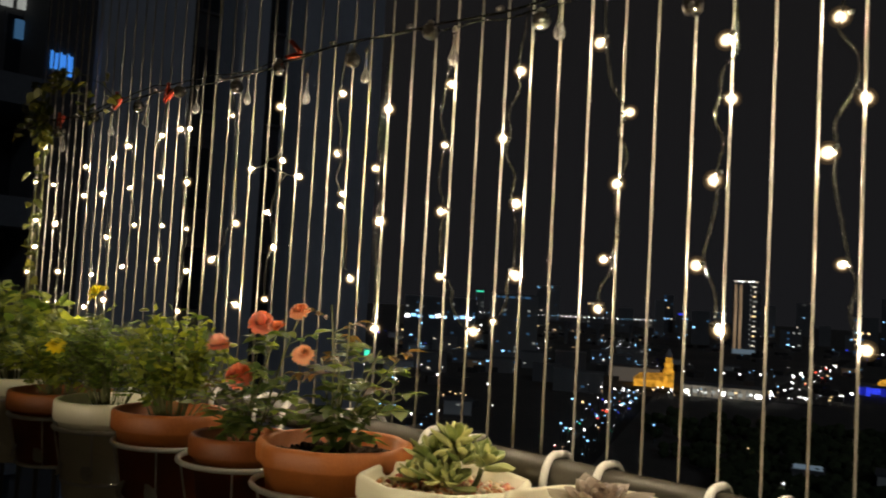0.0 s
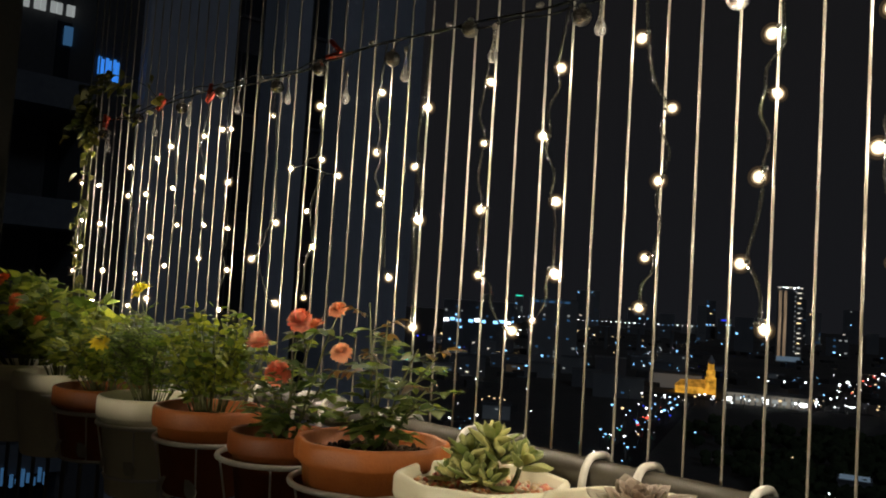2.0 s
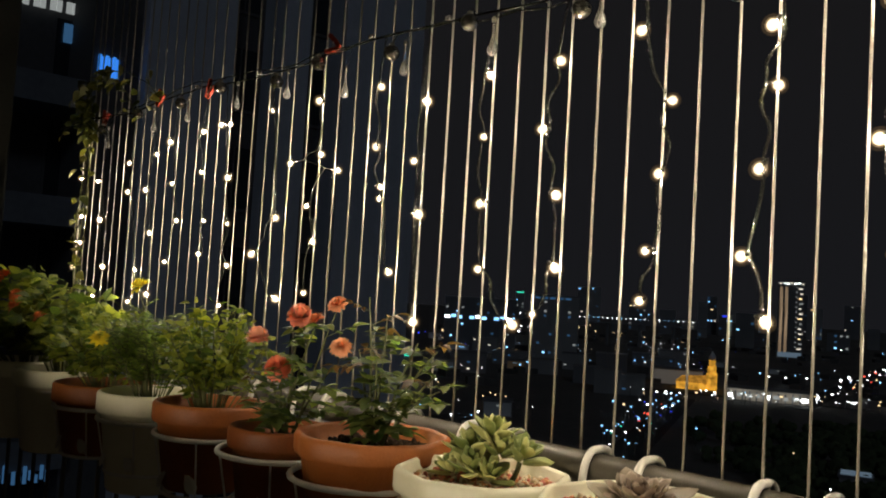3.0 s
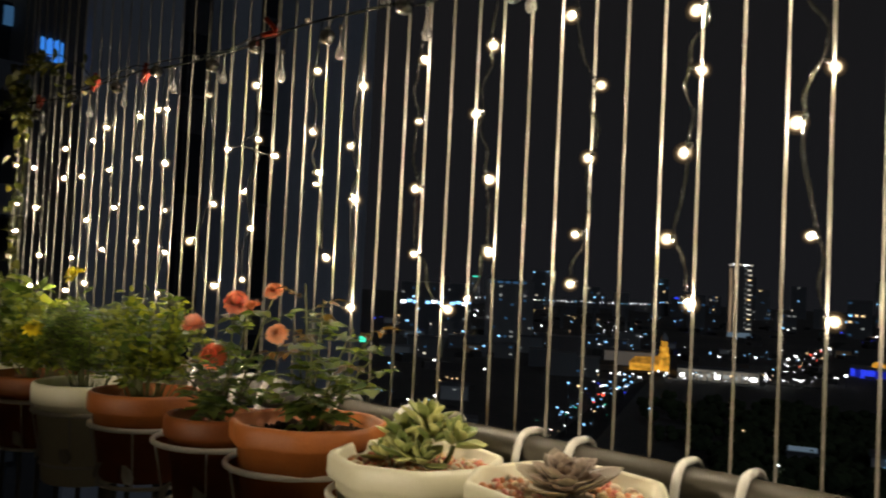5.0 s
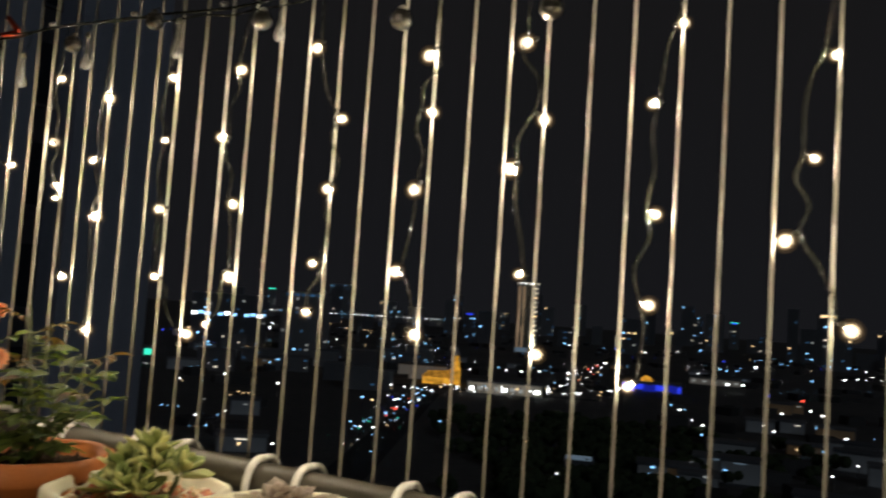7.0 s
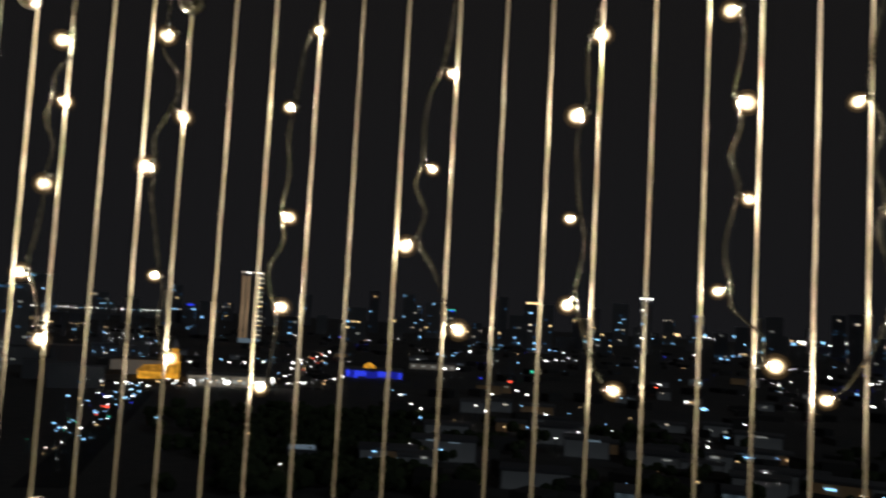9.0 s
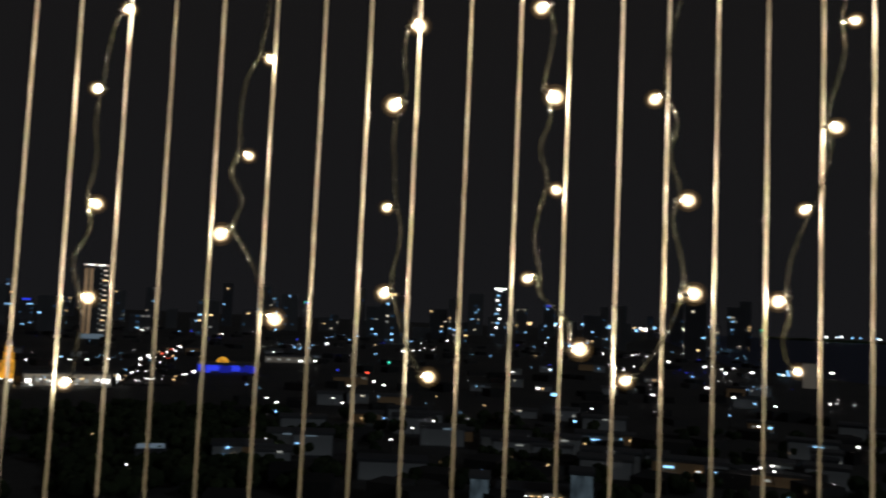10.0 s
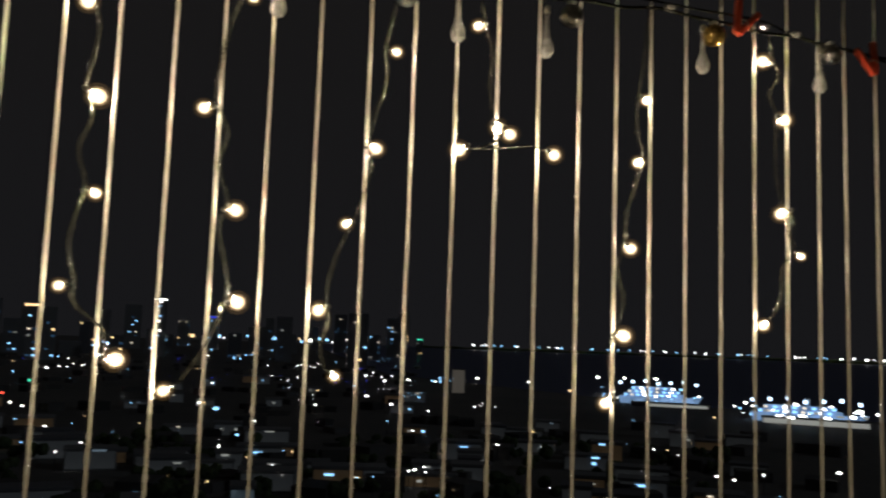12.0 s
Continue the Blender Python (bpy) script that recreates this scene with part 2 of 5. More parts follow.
G_SHADEW = glow("faint_warm_glow_front", (0.80, 0.55, 0.32), 0.016, uneven=0.2)
# pale blue emission, also for a roof that only looks lit
G_PALEBLUE = glow("pale_blue_glow", (0.45, 0.65, 0.85), 0.14)


# ---- mesh helpers ----
def finish(name, bm, material, parent=None, label="", smooth=True):
    me = bpy.data.meshes.new(name)
    bm.to_mesh(me)
    bm.free()
    me.materials.append(material)
    if smooth:
        for p in me.polygons:
            p.use_smooth = True
    ob = new(name, me)
    if parent:
        ob.parent = parent
    if label:
        ob["label"] = label
    return ob


def part(name, bm, material, parent, label="", smooth=True):
    return finish(name, bm, material, parent, label, smooth)


def shared(name, me, m, parent=None, label=""):
    """One more object on a mesh that exists already."""
    ob = new(name, me)
    ob.matrix_basis = m
    if parent:
        ob.parent = parent
    if label:
        ob["label"] = label
    return ob


def empty(name, m, label, category, group="", kind=""):
    ob = new(name)
    ob.empty_display_size = 0.05
    ob.matrix_basis = m
    return tagged(ob, label, category, group, kind)


def mesh_of(name, bm, material, smooth=True):
    me = bpy.data.meshes.new(name)
    bm.to_mesh(me)
    bm.free()
    me.materials.append(material)
    if smooth:
        for p in me.polygons:
            p.use_smooth = True
    return me


def box(bm, x0, x1, y0, y1, z0, z1, bevel=0.0):
    r = bmesh.ops.create_cube(bm, size=1.0, matrix=Matrix.LocRotScale(((x0 + x1) / 2, (y0 + y1) / 2, (z0 + z1) / 2), None, (x1 - x0, y1 - y0, z1 - z0)))
    if bevel:
        edges = list({e for v in r["verts"] for e in v.link_edges})
        bmesh.ops.bevel(bm, geom=edges, offset=bevel, segments=2, affect="EDGES", profile=0.5)
    return bm


def tube(bm, pts, radius, sides=8, taper=1.0, closed=False):
    """A round tube along points; taper is the last radius over the first."""
    pts = [Vector(p) for p in pts]
    n = len(pts)
    rings, side = [], None
    for i, p in enumerate(pts):
        a, b = (pts[(i - 1) % n], pts[(i + 1) % n]) if closed else (pts[max(i - 1, 0)], pts[min(i + 1, n - 1)])
        d = (b - a).normalized()
        if side is None:
            side = d.orthogonal().normalized()
        side = (side - d * side.dot(d)).normalized()
        up = d.cross(side)
        r = radius * (1 + (taper - 1) * i / max(n - 1, 1))
        rings.append([bm.verts.new(p + r * (math.cos(2 * math.pi * k / sides) * side + math.sin(2 * math.pi * k / sides) * up)) for k in range(sides)])
    for i in range(n if closed else n - 1):
        a, b = rings[i], rings[(i + 1) % n]
        for k in range(sides):
            bm.faces.new((a[k], a[(k + 1) % sides], b[(k + 1) % sides], b[k]))
    if not closed:
        bm.faces.new(list(reversed(rings[0])))
        bm.faces.new(rings[-1])
    return bm


def lathe(bm, profile, segs=40, lobes=0, amount=0.0, turn=0.0, facets=0):
    """A turned body from (radius, height) pairs; lobes scallop its outline."""
    rings = []
    for r, z in profile:
        ring = []
        for k in range(segs):
            a = 2 * math.pi * k / segs + turn
            q = r * (1 + amount * (abs(math.cos(lobes * a / 2)) - 0.6)) if lobes else r
            if facets:
                w = 2 * math.pi / facets
                q = min(r * math.cos(w / 2) / math.cos((a - turn) % w - w / 2), 0.982 * r)
            ring.append(bm.verts.new((q * math.cos(a), q * math.sin(a), z)))
        rings.append(ring)
    for a, b in zip(rings, rings[1:]):
        for k in range(segs):
            bm.faces.new((a[k], a[(k + 1) % segs], b[(k + 1) % segs], b[k]))
    bm.faces.new(list(reversed(rings[0])))
    bm.faces.new(rings[-1])
    return bm


def bow(p0, p1, p2, n=8):
    p0, p1, p2 = Vector(p0), Vector(p1), Vector(p2)
    return [(1 - t) ** 2 * p0 + 2 * t * (1 - t) * p1 + t * t * p2 for t in (i / n for i in range(n + 1))]


def leaf(bm, m, length, width, fold=0.25, droop=0.2, rows=4, point=1.0):
    """A leaf blade from its base along +y, folded on its midrib and drooping to its tip."""
    mid, lft, rgt = [], [], []
    for i in range(rows + 1):
        t = i / rows
        w = width / 2 * math.sin(math.pi * min(1, 0.06 + 0.94 * t) ** (0.8 * point)) if 0 < i < rows else 0
        y, z = length * t, -droop * length * t * t
        mid.append(bm.verts.new(m @ Vector((0, y, z))))
        if w:
            lft.append(bm.verts.new(m @ Vector((-w, y - 0.04 * length, z + fold * w))))
            rgt.append(bm.verts.new(m @ Vector((w, y - 0.04 * length, z + fold * w))))
    for s, flip in ((lft, False), (rgt, True)):
        faces = [(mid[0], s[0], mid[1])] + [(mid[i], s[i - 1], s[i], mid[i + 1]) for i in range(1, rows - 1)] + [(mid[rows - 1], s[-1], mid[rows])]
        for f in faces:
            bm.faces.new(tuple(reversed(f)) if flip else f)
    return bm


def fleshy(bm, length, width, thick, tip=0.35, rows=7, sides=8):
    """A thick succulent leaf along +y, narrow at its base, broad towards a short point, hollowed above."""
    rings = []
    for i in range(rows + 1):
        t = i / rows
        w = width / 2 * (0.28 + 0.72 * math.sin(math.pi * 0.5 * min(1, t / (1 - tip)))) if t < 1 - tip else width / 2 * max(0.03, math.cos(math.pi / 2 * (t - 1 + tip) / tip) ** 0.7)
        h = thick / 2 * (1 - 0.6 * t) * (1 if t < 0.95 else 0.4)
        ring = []
        for k in range(sides):
            a = 2 * math.pi * k / sides
            x = w * math.cos(a)
            z = h * math.sin(a) + 0.35 * abs(x) ** 2 / (width / 2) + 0.18 * length * t * t
            ring.append(bm.verts.new((x, length * t, z)))
        rings.append(ring)
    for a, b in zip(rings, rings[1:]):
        for k in range(sides):
            bm.faces.new((a[k], a[(k + 1) % sides], b[(k + 1) % sides], b[k]))
    bm.faces.new(list(reversed(rings[0])))
    bm.faces.new(rings[-1])
    return bm


def turned(direction, roll=0.0):
    """A turn that lays +y along a direction."""
    return Vector(direction).to_track_quat("Y", "Z").to_matrix().to_4x4() @ Matrix.Rotation(roll, 4, "Y")


rnd = random.Random(7)

# ---- the balcony ----
FENCE_Y = 0.96
LEFT, RIGHT, BACK = -3.9, 2.6, -1.3

b = bmesh.new()
box(b, LEFT - 0.2, RIGHT + 0.2, BACK - 0.2, 1.05, -0.25, -0.012)
floor = tagged(finish("floor", b, M_DARKTILE, smooth=False), "unseen balcony floor, dark to curb bounced light", "floor", kind="structure")
b = bmesh.new()
box(b, LEFT - 0.2, RIGHT + 0.2, BACK - 0.2, 1.15, 2.7, 2.95)
ceiling = tagged(finish("ceiling", b, M_PLASTER, smooth=False), "plain plastered balcony ceiling", "ceiling", kind="structure")
# unseen wall; its openings are cut to shade pot bodies and upper cables
b = bmesh.new()
WX0, WXM, WXD, WX1, SILL, SILL_LOW, HEAD = -1.36, -0.75, -0.45, 0.33, 1.288, 1.25, 1.60
box(b, LEFT - 0.2, WX0, BACK - 0.2, BACK, 0, 2.7)
box(b, WX1, RIGHT + 0.2, BACK - 0.2, BACK, 0, 2.7)
box(b, WX0, WXM, BACK - 0.2, BACK, 0, SILL)
box(b, WXM, WXD, BACK - 0.2, BACK, 0, SILL_LOW)
box(b, WX0, WX1, BACK - 0.2, BACK, HEAD, 2.7)
tagged(finish("wall_south", b, M_PLASTER, smooth=False), "unseen dark wall with openings that shape the added light", "wall", kind="structure")
# unseen room added round the lamp
b = bmesh.new()
box(b, LEFT - 0.2, RIGHT + 0.2, -5.2, BACK - 0.2, -0.25, -0.012)
tagged(finish("floor_room", b, M_DARKTILE, smooth=False), "unseen dark floor of the added room", "floor", kind="structure")
b = bmesh.new()
box(b, LEFT - 0.2, RIGHT + 0.2, -5.2, BACK - 0.2, 2.7, 2.95)
tagged(finish("ceiling_room", b, M_PLASTER, smooth=False), "unseen ceiling of the added room", "ceiling", kind="structure")
b = bmesh.new()
box(b, LEFT - 0.2, RIGHT + 0.2, -5.2, -5.0, 0, 2.7)
box(b, LEFT - 0.2, LEFT, -5.0, BACK - 0.2, 0, 2.7)
box(b, RIGHT, RIGHT + 0.2, -5.0, BACK - 0.2, 0, 2.7)
tagged(finish("wall_room", b, M_PLASTER, smooth=False), "unseen walls of the added room", "wall", kind="structure")
b = bmesh.new()
box(b, RIGHT, RIGHT + 0.2, BACK, 1.05, 0, 2.7)
tagged(finish("wall_east", b, M_PLASTER, smooth=False), "plain plastered end wall of the balcony", "wall", kind="structure")
b = bmesh.new()
box(b, LEFT - 0.2, LEFT, BACK, 0.72, 0, 2.7)
tagged(finish("wall_west", b, M_PLASTER, smooth=False), "plain plastered end wall of the balcony", "wall", kind="structure")
b = bmesh.new()
box(b, LEFT - 0.2, LEFT + 0.10, 0.74, 1.1, 0, 2.7, 0.01)
tagged(finish("pillar", b, M_PILLAR, smooth=False), "grey plastered corner pillar of the balcony", "pillar", kind="structure")

# unseen lamp added behind the camera; through the openings it lights plants and cables
lamp = empty("added_room_lamp", pose(-0.6, -3.4, 1.46), "unseen warm white lamp added behind the camera", "lamp")
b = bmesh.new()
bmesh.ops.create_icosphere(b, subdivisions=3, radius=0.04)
part("globe", b, G_LAMP, lamp, "glowing ball of the added lamp")
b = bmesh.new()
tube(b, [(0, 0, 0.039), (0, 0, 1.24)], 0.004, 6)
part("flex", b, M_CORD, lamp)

# railing: top rail, mid rail, posts and balusters
railing = empty("railing", pose(0, 0, 0), "grey-brown painted metal balcony railing below steel cables", "railing")
b = bmesh.new()
tube(b, [(LEFT + 0.2, 0.953, 1.147), (-1.0, 0.953, 1.148), (RIGHT, 0.953, 1.147)], 0.022, 20)
part("top_rail", b, M_RAIL, railing)
b = bmesh.new()
tube(b, [(LEFT + 0.2, 0.945, 1.04), (RIGHT, 0.945, 1.04)], 0.014, 10)
part("mid_rail", b, M_RAIL, railing)
b = bmesh.new()
tube(b, [(LEFT + 0.2, 0.945, 0.1), (RIGHT, 0.945, 0.1)], 0.014, 10)
part("bottom_rail", b, M_RAIL, railing)
b = bmesh.new()
tube(b, [(0, 0, 0), (0, 0, 1.12)], 0.02, 12)
post_me = mesh_of("post", b, M_RAIL)
for i in range(5):
    shared("post", post_me, pose(-3.3 + 1.4 * i, 0.95, 0), railing)
b = bmesh.new()
tube(b, [(0, 0, 0.1), (0, 0, 1.04)], 0.006, 8)
bal_me = mesh_of("baluster", b, M_RAIL)
for i in range(int((RIGHT - LEFT - 0.3) / 0.12)):
    shared("baluster", bal_me, pose(LEFT + 0.3 + 0.12 * i, 0.945, 0), railing)

# safety grille of upright steel cables
grille = empty("cable_grille", pose(0, 0, 0), "upright steel safety cables stretched above the balcony rail", "grille")
b = bmesh.new()
rad = 0.00165
tube(b, [(0, 0, 1.14), (0, 0, 1.6), (0, 0, 2.1), (0, 0, 2.71)], rad, 10)
cable_me = mesh_of("cable", b, M_WIRE)
crnd = random.Random(3)
for k in range(-53, 50):
    x = 0.0455 + 0.05 * k + crnd.uniform(-0.0012, 0.0012)
    shared("cable", cable_me, pose(x, FENCE_Y + crnd.uniform(-0.001, 0.001), 0, crnd.uniform(-0.06, 0.06), crnd.uniform(-0.08, 0.08)), grille)
b = bmesh.new()
box(b, -2.7, RIGHT - 0.01, 0.94, 0.985, 2.67, 2.698, 0.004)
part("head_track", b, M_RAIL, grille)


# ---- string lights ----
b = bmesh.new()
bmesh.ops.create_icosphere(b, subdivisions=2, radius=0.002, matrix=Matrix.Diagonal((1, 1, 1.08, 1)))
bulb_me = mesh_of("bulb", b, G_BULB)
# nested emissive shells that imitate the glow round each bulb
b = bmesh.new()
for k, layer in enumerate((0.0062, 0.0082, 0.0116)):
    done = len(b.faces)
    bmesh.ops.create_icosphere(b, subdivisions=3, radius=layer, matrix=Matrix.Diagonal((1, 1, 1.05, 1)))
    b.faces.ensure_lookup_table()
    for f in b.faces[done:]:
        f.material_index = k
halo_me = mesh_of("bulb_halo", b, M_HALO[0])
halo_me.materials.append(M_HALO[1])
halo_me.materials.append(M_HALO[2])
b = bmesh.new()
lathe(b, [(0.0012, 0.0145), (0.0022, 0.013), (0.0026, 0.0085), (0.0022, 0.0078)], 10)
cap_me = mesh_of("bulb_cap", b, M_CAP)


def garland_z(x):
    return 1.803 - 0.035 * math.exp(-((x + 0.05) / 0.5) ** 2) + 0.006 * math.sin(9 * x)


def twisted(bm, pts, pitch=0.0115, off=0.0017, radius=0.0007):
    """Two thin wires twisted round each other along points."""
    pts = [Vector(p) for p in pts]
    run, fine = 0.0, []
    for a, c in zip(pts, pts[1:]):
        n = max(2, int((c - a).length / (pitch / 6)))
        for i in range(n):
            fine.append((a.lerp(c, i / n), run + (c - a).length * i / n))
        run += (c - a).length
    for s in (0, math.pi):
        tube(bm, [p + off * Vector((math.cos(q), math.sin(q), 0)) for p, q in ((p, 2 * math.pi * r / pitch + s) for p, r in fine)], radius, 5)


def smooth_line(pts, n=6):
    """A rounded line through points."""
    pts = [Vector(p) for p in pts]
    out = []
    for i in range(len(pts) - 1):
        p0, p1, p2, p3 = pts[max(i - 1, 0)], pts[i], pts[i + 1], pts[min(i + 2, len(pts) - 1)]
        for k in range(n):
            t = k / n
            out.append(0.5 * (2 * p1 + (p2 - p0) * t + (2 * p0 - 5 * p1 + 4 * p2 - p3) * t * t + (3 * p1 - p0 - 3 * p2 + p3) * t ** 3))
    return out + [pts[-1]]


b = bmesh.new()
tube(b, [(0, 0, 0), (0, 0.5, 0.001), (0, 1, 0)], 0.0007, 5)
stem_me = mesh_of("bulb_stem", b, M_CLEAR)


def light_strand(bulbs):
    """A hanging strand: a twisted cord from the garland with small warm bulbs at (x, z) on short stems."""
    x0 = bulbs[0][0]
    top = garland_z(x0)
    st = empty("light_strand", pose(x0, FENCE_Y - 0.012, top), "hanging strand of small warm white fairy lights", "string lights", "fairy light strands")
    srnd = random.Random(int(1000 * (x0 + 5)))
    n = len(bulbs)
    line = [(0.004, 0, 0)]
    for i, (x, z) in enumerate(bulbs):
        around = [p[0] for p in bulbs[max(0, i - 1):i + 2]]
        cx = 0.55 * x + 0.45 * sum(around) / len(around)
        side = 1 if cx > x else -1
        if abs(cx - x) < 0.006:
            cx = x + side * srnd.uniform(0.006, 0.012)
        place = Vector((x - x0, srnd.uniform(-0.008, 0.006), z - top))
        joint = Vector((cx - x0, srnd.uniform(-0.006, 0.004), z - top + srnd.uniform(0.004, 0.014)))
        if i and n - i > 0:
            last = Vector(line[-1])
            for u in (0.33, 0.67):
                line.append(last.lerp(joint, u) + Vector((srnd.choice((-1, 1)) * srnd.uniform(0.003, 0.008), srnd.uniform(-0.005, 0.003), 0)))
        line.append(joint)
        turn = pose(0, 0, 0, srnd.uniform(-40, 40), 90 * side * srnd.uniform(0.5, 1.1), 0)
        bulb = shared("bulb", bulb_me, Matrix.Translation(place) @ turn @ Matrix.Scale(srnd.uniform(0.66, 1.12), 4), st, "lit warm white bulb")
        shared("bulb_cap", cap_me, Matrix.Identity(4), bulb)
        shared("bulb_halo", halo_me, Matrix.Identity(4), bulb)
        d = place - joint
        shared("bulb_stem", stem_me, Matrix.Translation(joint) @ turned(d) @ Matrix.Diagonal((1, d.length, 1, 1)), st)
    bm = bmesh.new()
    twisted(bm, smooth_line(line))
    part("cord", bm, M_CLEAR, st, "thin twisted cord in a clear sleeve")
    return st


STRANDS = [
    [(-2.548, 1.734), (-2.567, 1.636), (-2.545, 1.526), (-2.558, 1.452), (-2.577, 1.381)],
    [(-2.43, 1.62), (-2.408, 1.513), (-2.355, 1.385), (-2.404, 1.304)],
    [(-2.245, 1.658), (-2.238, 1.582), (-2.148, 1.381), (-2.176, 1.30)],
    [(-2.097, 1.669), (-2.134, 1.582), (-2.085, 1.473), (-2.088, 1.322)],
    [(-2.004, 1.691), (-1.982, 1.589), (-1.947, 1.50), (-2.003, 1.403)],
    [(-1.84, 1.70), (-1.85, 1.609), (-1.821, 1.497), (-1.823, 1.422)],
    [(-1.762, 1.707), (-1.739, 1.708), (-1.735, 1.59), (-1.726, 1.489), (-1.693, 1.398), (-1.733, 1.312)],
    [(-1.573, 1.719), (-1.515, 1.495), (-1.604, 1.423), (-1.509, 1.336)],
]
STRANDS_MID = [
    [(-1.396, 1.715), (-1.372, 1.61), (-1.478, 1.601), (-1.327, 1.578), (-1.417, 1.515), (-1.39, 1.447), (-1.416, 1.351)],
    [(-1.213, 1.717), (-1.221, 1.613), (-1.20, 1.541), (-1.204, 1.521), (-1.16, 1.395)],
    [(-1.098, 1.678), (-1.113, 1.579), (-1.094, 1.49), (-1.094, 1.316)],
    [(-0.948, 1.697), (-0.963, 1.606), (-0.961, 1.503), (-0.958, 1.404), (-0.885, 1.325)],
    [(-0.809, 1.696), (-0.842, 1.604), (-0.81, 1.509), (-0.808, 1.408), (-0.838, 1.342)],
    [(-0.684, 1.717), (-0.633, 1.619), (-0.65, 1.529), (-0.663, 1.432), (-0.672, 1.369)],
    [(-0.507, 1.69), (-0.499, 1.62), (-0.52, 1.527), (-0.534, 1.426), (-0.504, 1.352)],
    [(-0.382, 1.696), (-0.353, 1.604), (-0.386, 1.547), (-0.372, 1.429), (-0.346, 1.342)],
]
STRANDS_EAST = [
    [(-0.199, 1.695), (-0.229, 1.614), (-0.221, 1.497), (-0.224, 1.403), (-0.241, 1.318)],
    [(-0.055, 1.651), (-0.07, 1.551), (-0.094, 1.472), (-0.033, 1.39)],
    [(0.095, 1.687), (0.073, 1.607), (0.071, 1.504), (0.072, 1.42), (0.119, 1.341)],
    [(0.216, 1.712), (0.232, 1.619), (0.236, 1.527), (0.211, 1.44), (0.264, 1.374)],
    [(0.369, 1.739), (0.328, 1.619), (0.365, 1.523), (0.371, 1.432), (0.308, 1.346)],
    [(0.522, 1.706), (0.503, 1.598), (0.477, 1.518), (0.452, 1.428), (0.472, 1.362)],
    [(0.613, 1.748), (0.643, 1.639), (0.655, 1.631), (0.595, 1.607), (0.708, 1.613)],
    [(0.83, 1.692), (0.819, 1.616), (0.813, 1.515), (0.799, 1.414), (0.783, 1.338)],
    [(1.003, 1.766), (1.025, 1.69), (1.023, 1.572), (1.06, 1.522), (0.993, 1.433)],
]
for s in STRANDS + STRANDS_MID + STRANDS_EAST:
    light_strand(s)

# garland cord that carries the strands and ornaments
garland = empty("garland_cord", pose(0, FENCE_Y - 0.008, 0), "thin dark green garland cord strung along the cables", "garland")
grnd = random.Random(11)
b = bmesh.new()
tube(b, smooth_line([(x / 20, grnd.uniform(-0.003, 0.003), garland_z(x / 20) + grnd.uniform(-0.003, 0.003)) for x in range(-56, 42)], 4), 0.0021, 6)
part("cord", b, M_CORD, garland)
b = bmesh.new()
tube(b, smooth_line([(x / 20, -0.004 + grnd.uniform(-0.004, 0.004), garland_z(x / 20) + 0.012 * math.sin(2.6 * x / 20) + grnd.uniform(-0.005, 0.005)) for x in range(-54, 40)], 4), 0.0014, 6)
part("thin_cord", b, M_CORD, garland)
b = bmesh.new()
bmesh.ops.create_icosphere(b, subdivisions=2, radius=0.006, matrix=Matrix.Diagonal((1.3, 0.8, 0.7, 1)))
clear_me = mesh_of("clear_bead", b, M_CRYSTAL, smooth=False)
for x in (-2.33, -1.9, -1.62, -1.25, -1.05, -0.86, -0.68, 0.62, 0.86, 1.0, 1.05):
    shared("bead", clear_me, pose(x, -0.006, garland_z(x) + 0.004), garland)


def ball_ornament(x, z, material, label):
    """A faceted clear ball under a small cap, tied to the garland."""
    o = empty("ball_ornament", pose(x, FENCE_Y - 0.02, z), label, "ornament", "garland ball ornaments")
    bm = bmesh.new()
    prof = [(0.0138 * math.sin(math.pi * i / 9) + 0.0004, 0.0138 * math.cos(math.pi * i / 9)) for i in range(10)]
    lathe(bm, list(reversed(prof)), 13)
    part("ball", bm, material, o, smooth=False)
    bm = bmesh.new()
    lathe(bm, [(0.0045, 0.011), (0.0048, 0.016), (0.002, 0.018)], 10)
    part("cap", bm, M_METAL, o, "small metal cap")
    bm = bmesh.new()
    tube(bm, bow((0, 0, 0.017), (0.004, 0.004, 0.025), (0, 0.012, max(0.02, garland_z(x) - z)), 6), 0.0007, 5)
    part("tie", bm, M_CORD, o)
    return o


def drop_ornament(x, z):
    """A clear tear-drop pendant on a slim neck."""
    o = empty("drop_ornament", pose(x, FENCE_Y - 0.018, z), "clear tear-drop crystal pendant hanging from the garland", "ornament", "tear-drop pendants")
    bm = bmesh.new()
    lathe(bm, [(0.0006, -0.0125), (0.0045, -0.0115), (0.0075, -0.007), (0.0082, -0.002), (0.0066, 0.004), (0.0042, 0.010), (0.0026, 0.017), (0.0020, 0.030), (0.0022, 0.042)], 10)
    part("pendant", bm, M_CRYSTAL, o, smooth=False)
    bm = bmesh.new()
    lathe(bm, [(0.0032, 0.040), (0.0034, 0.046), (0.0012, 0.049)], 8)
    part("cap", bm, M_METAL, o)
    bm = bmesh.new()
    tube(bm, bow((0, 0, 0.047), (0.003, 0.003, 0.05), (0, 0.01, max(0.052, garland_z(x) - z)), 5), 0.0006, 5)
    part("tie", bm, M_CORD, o)
    return o


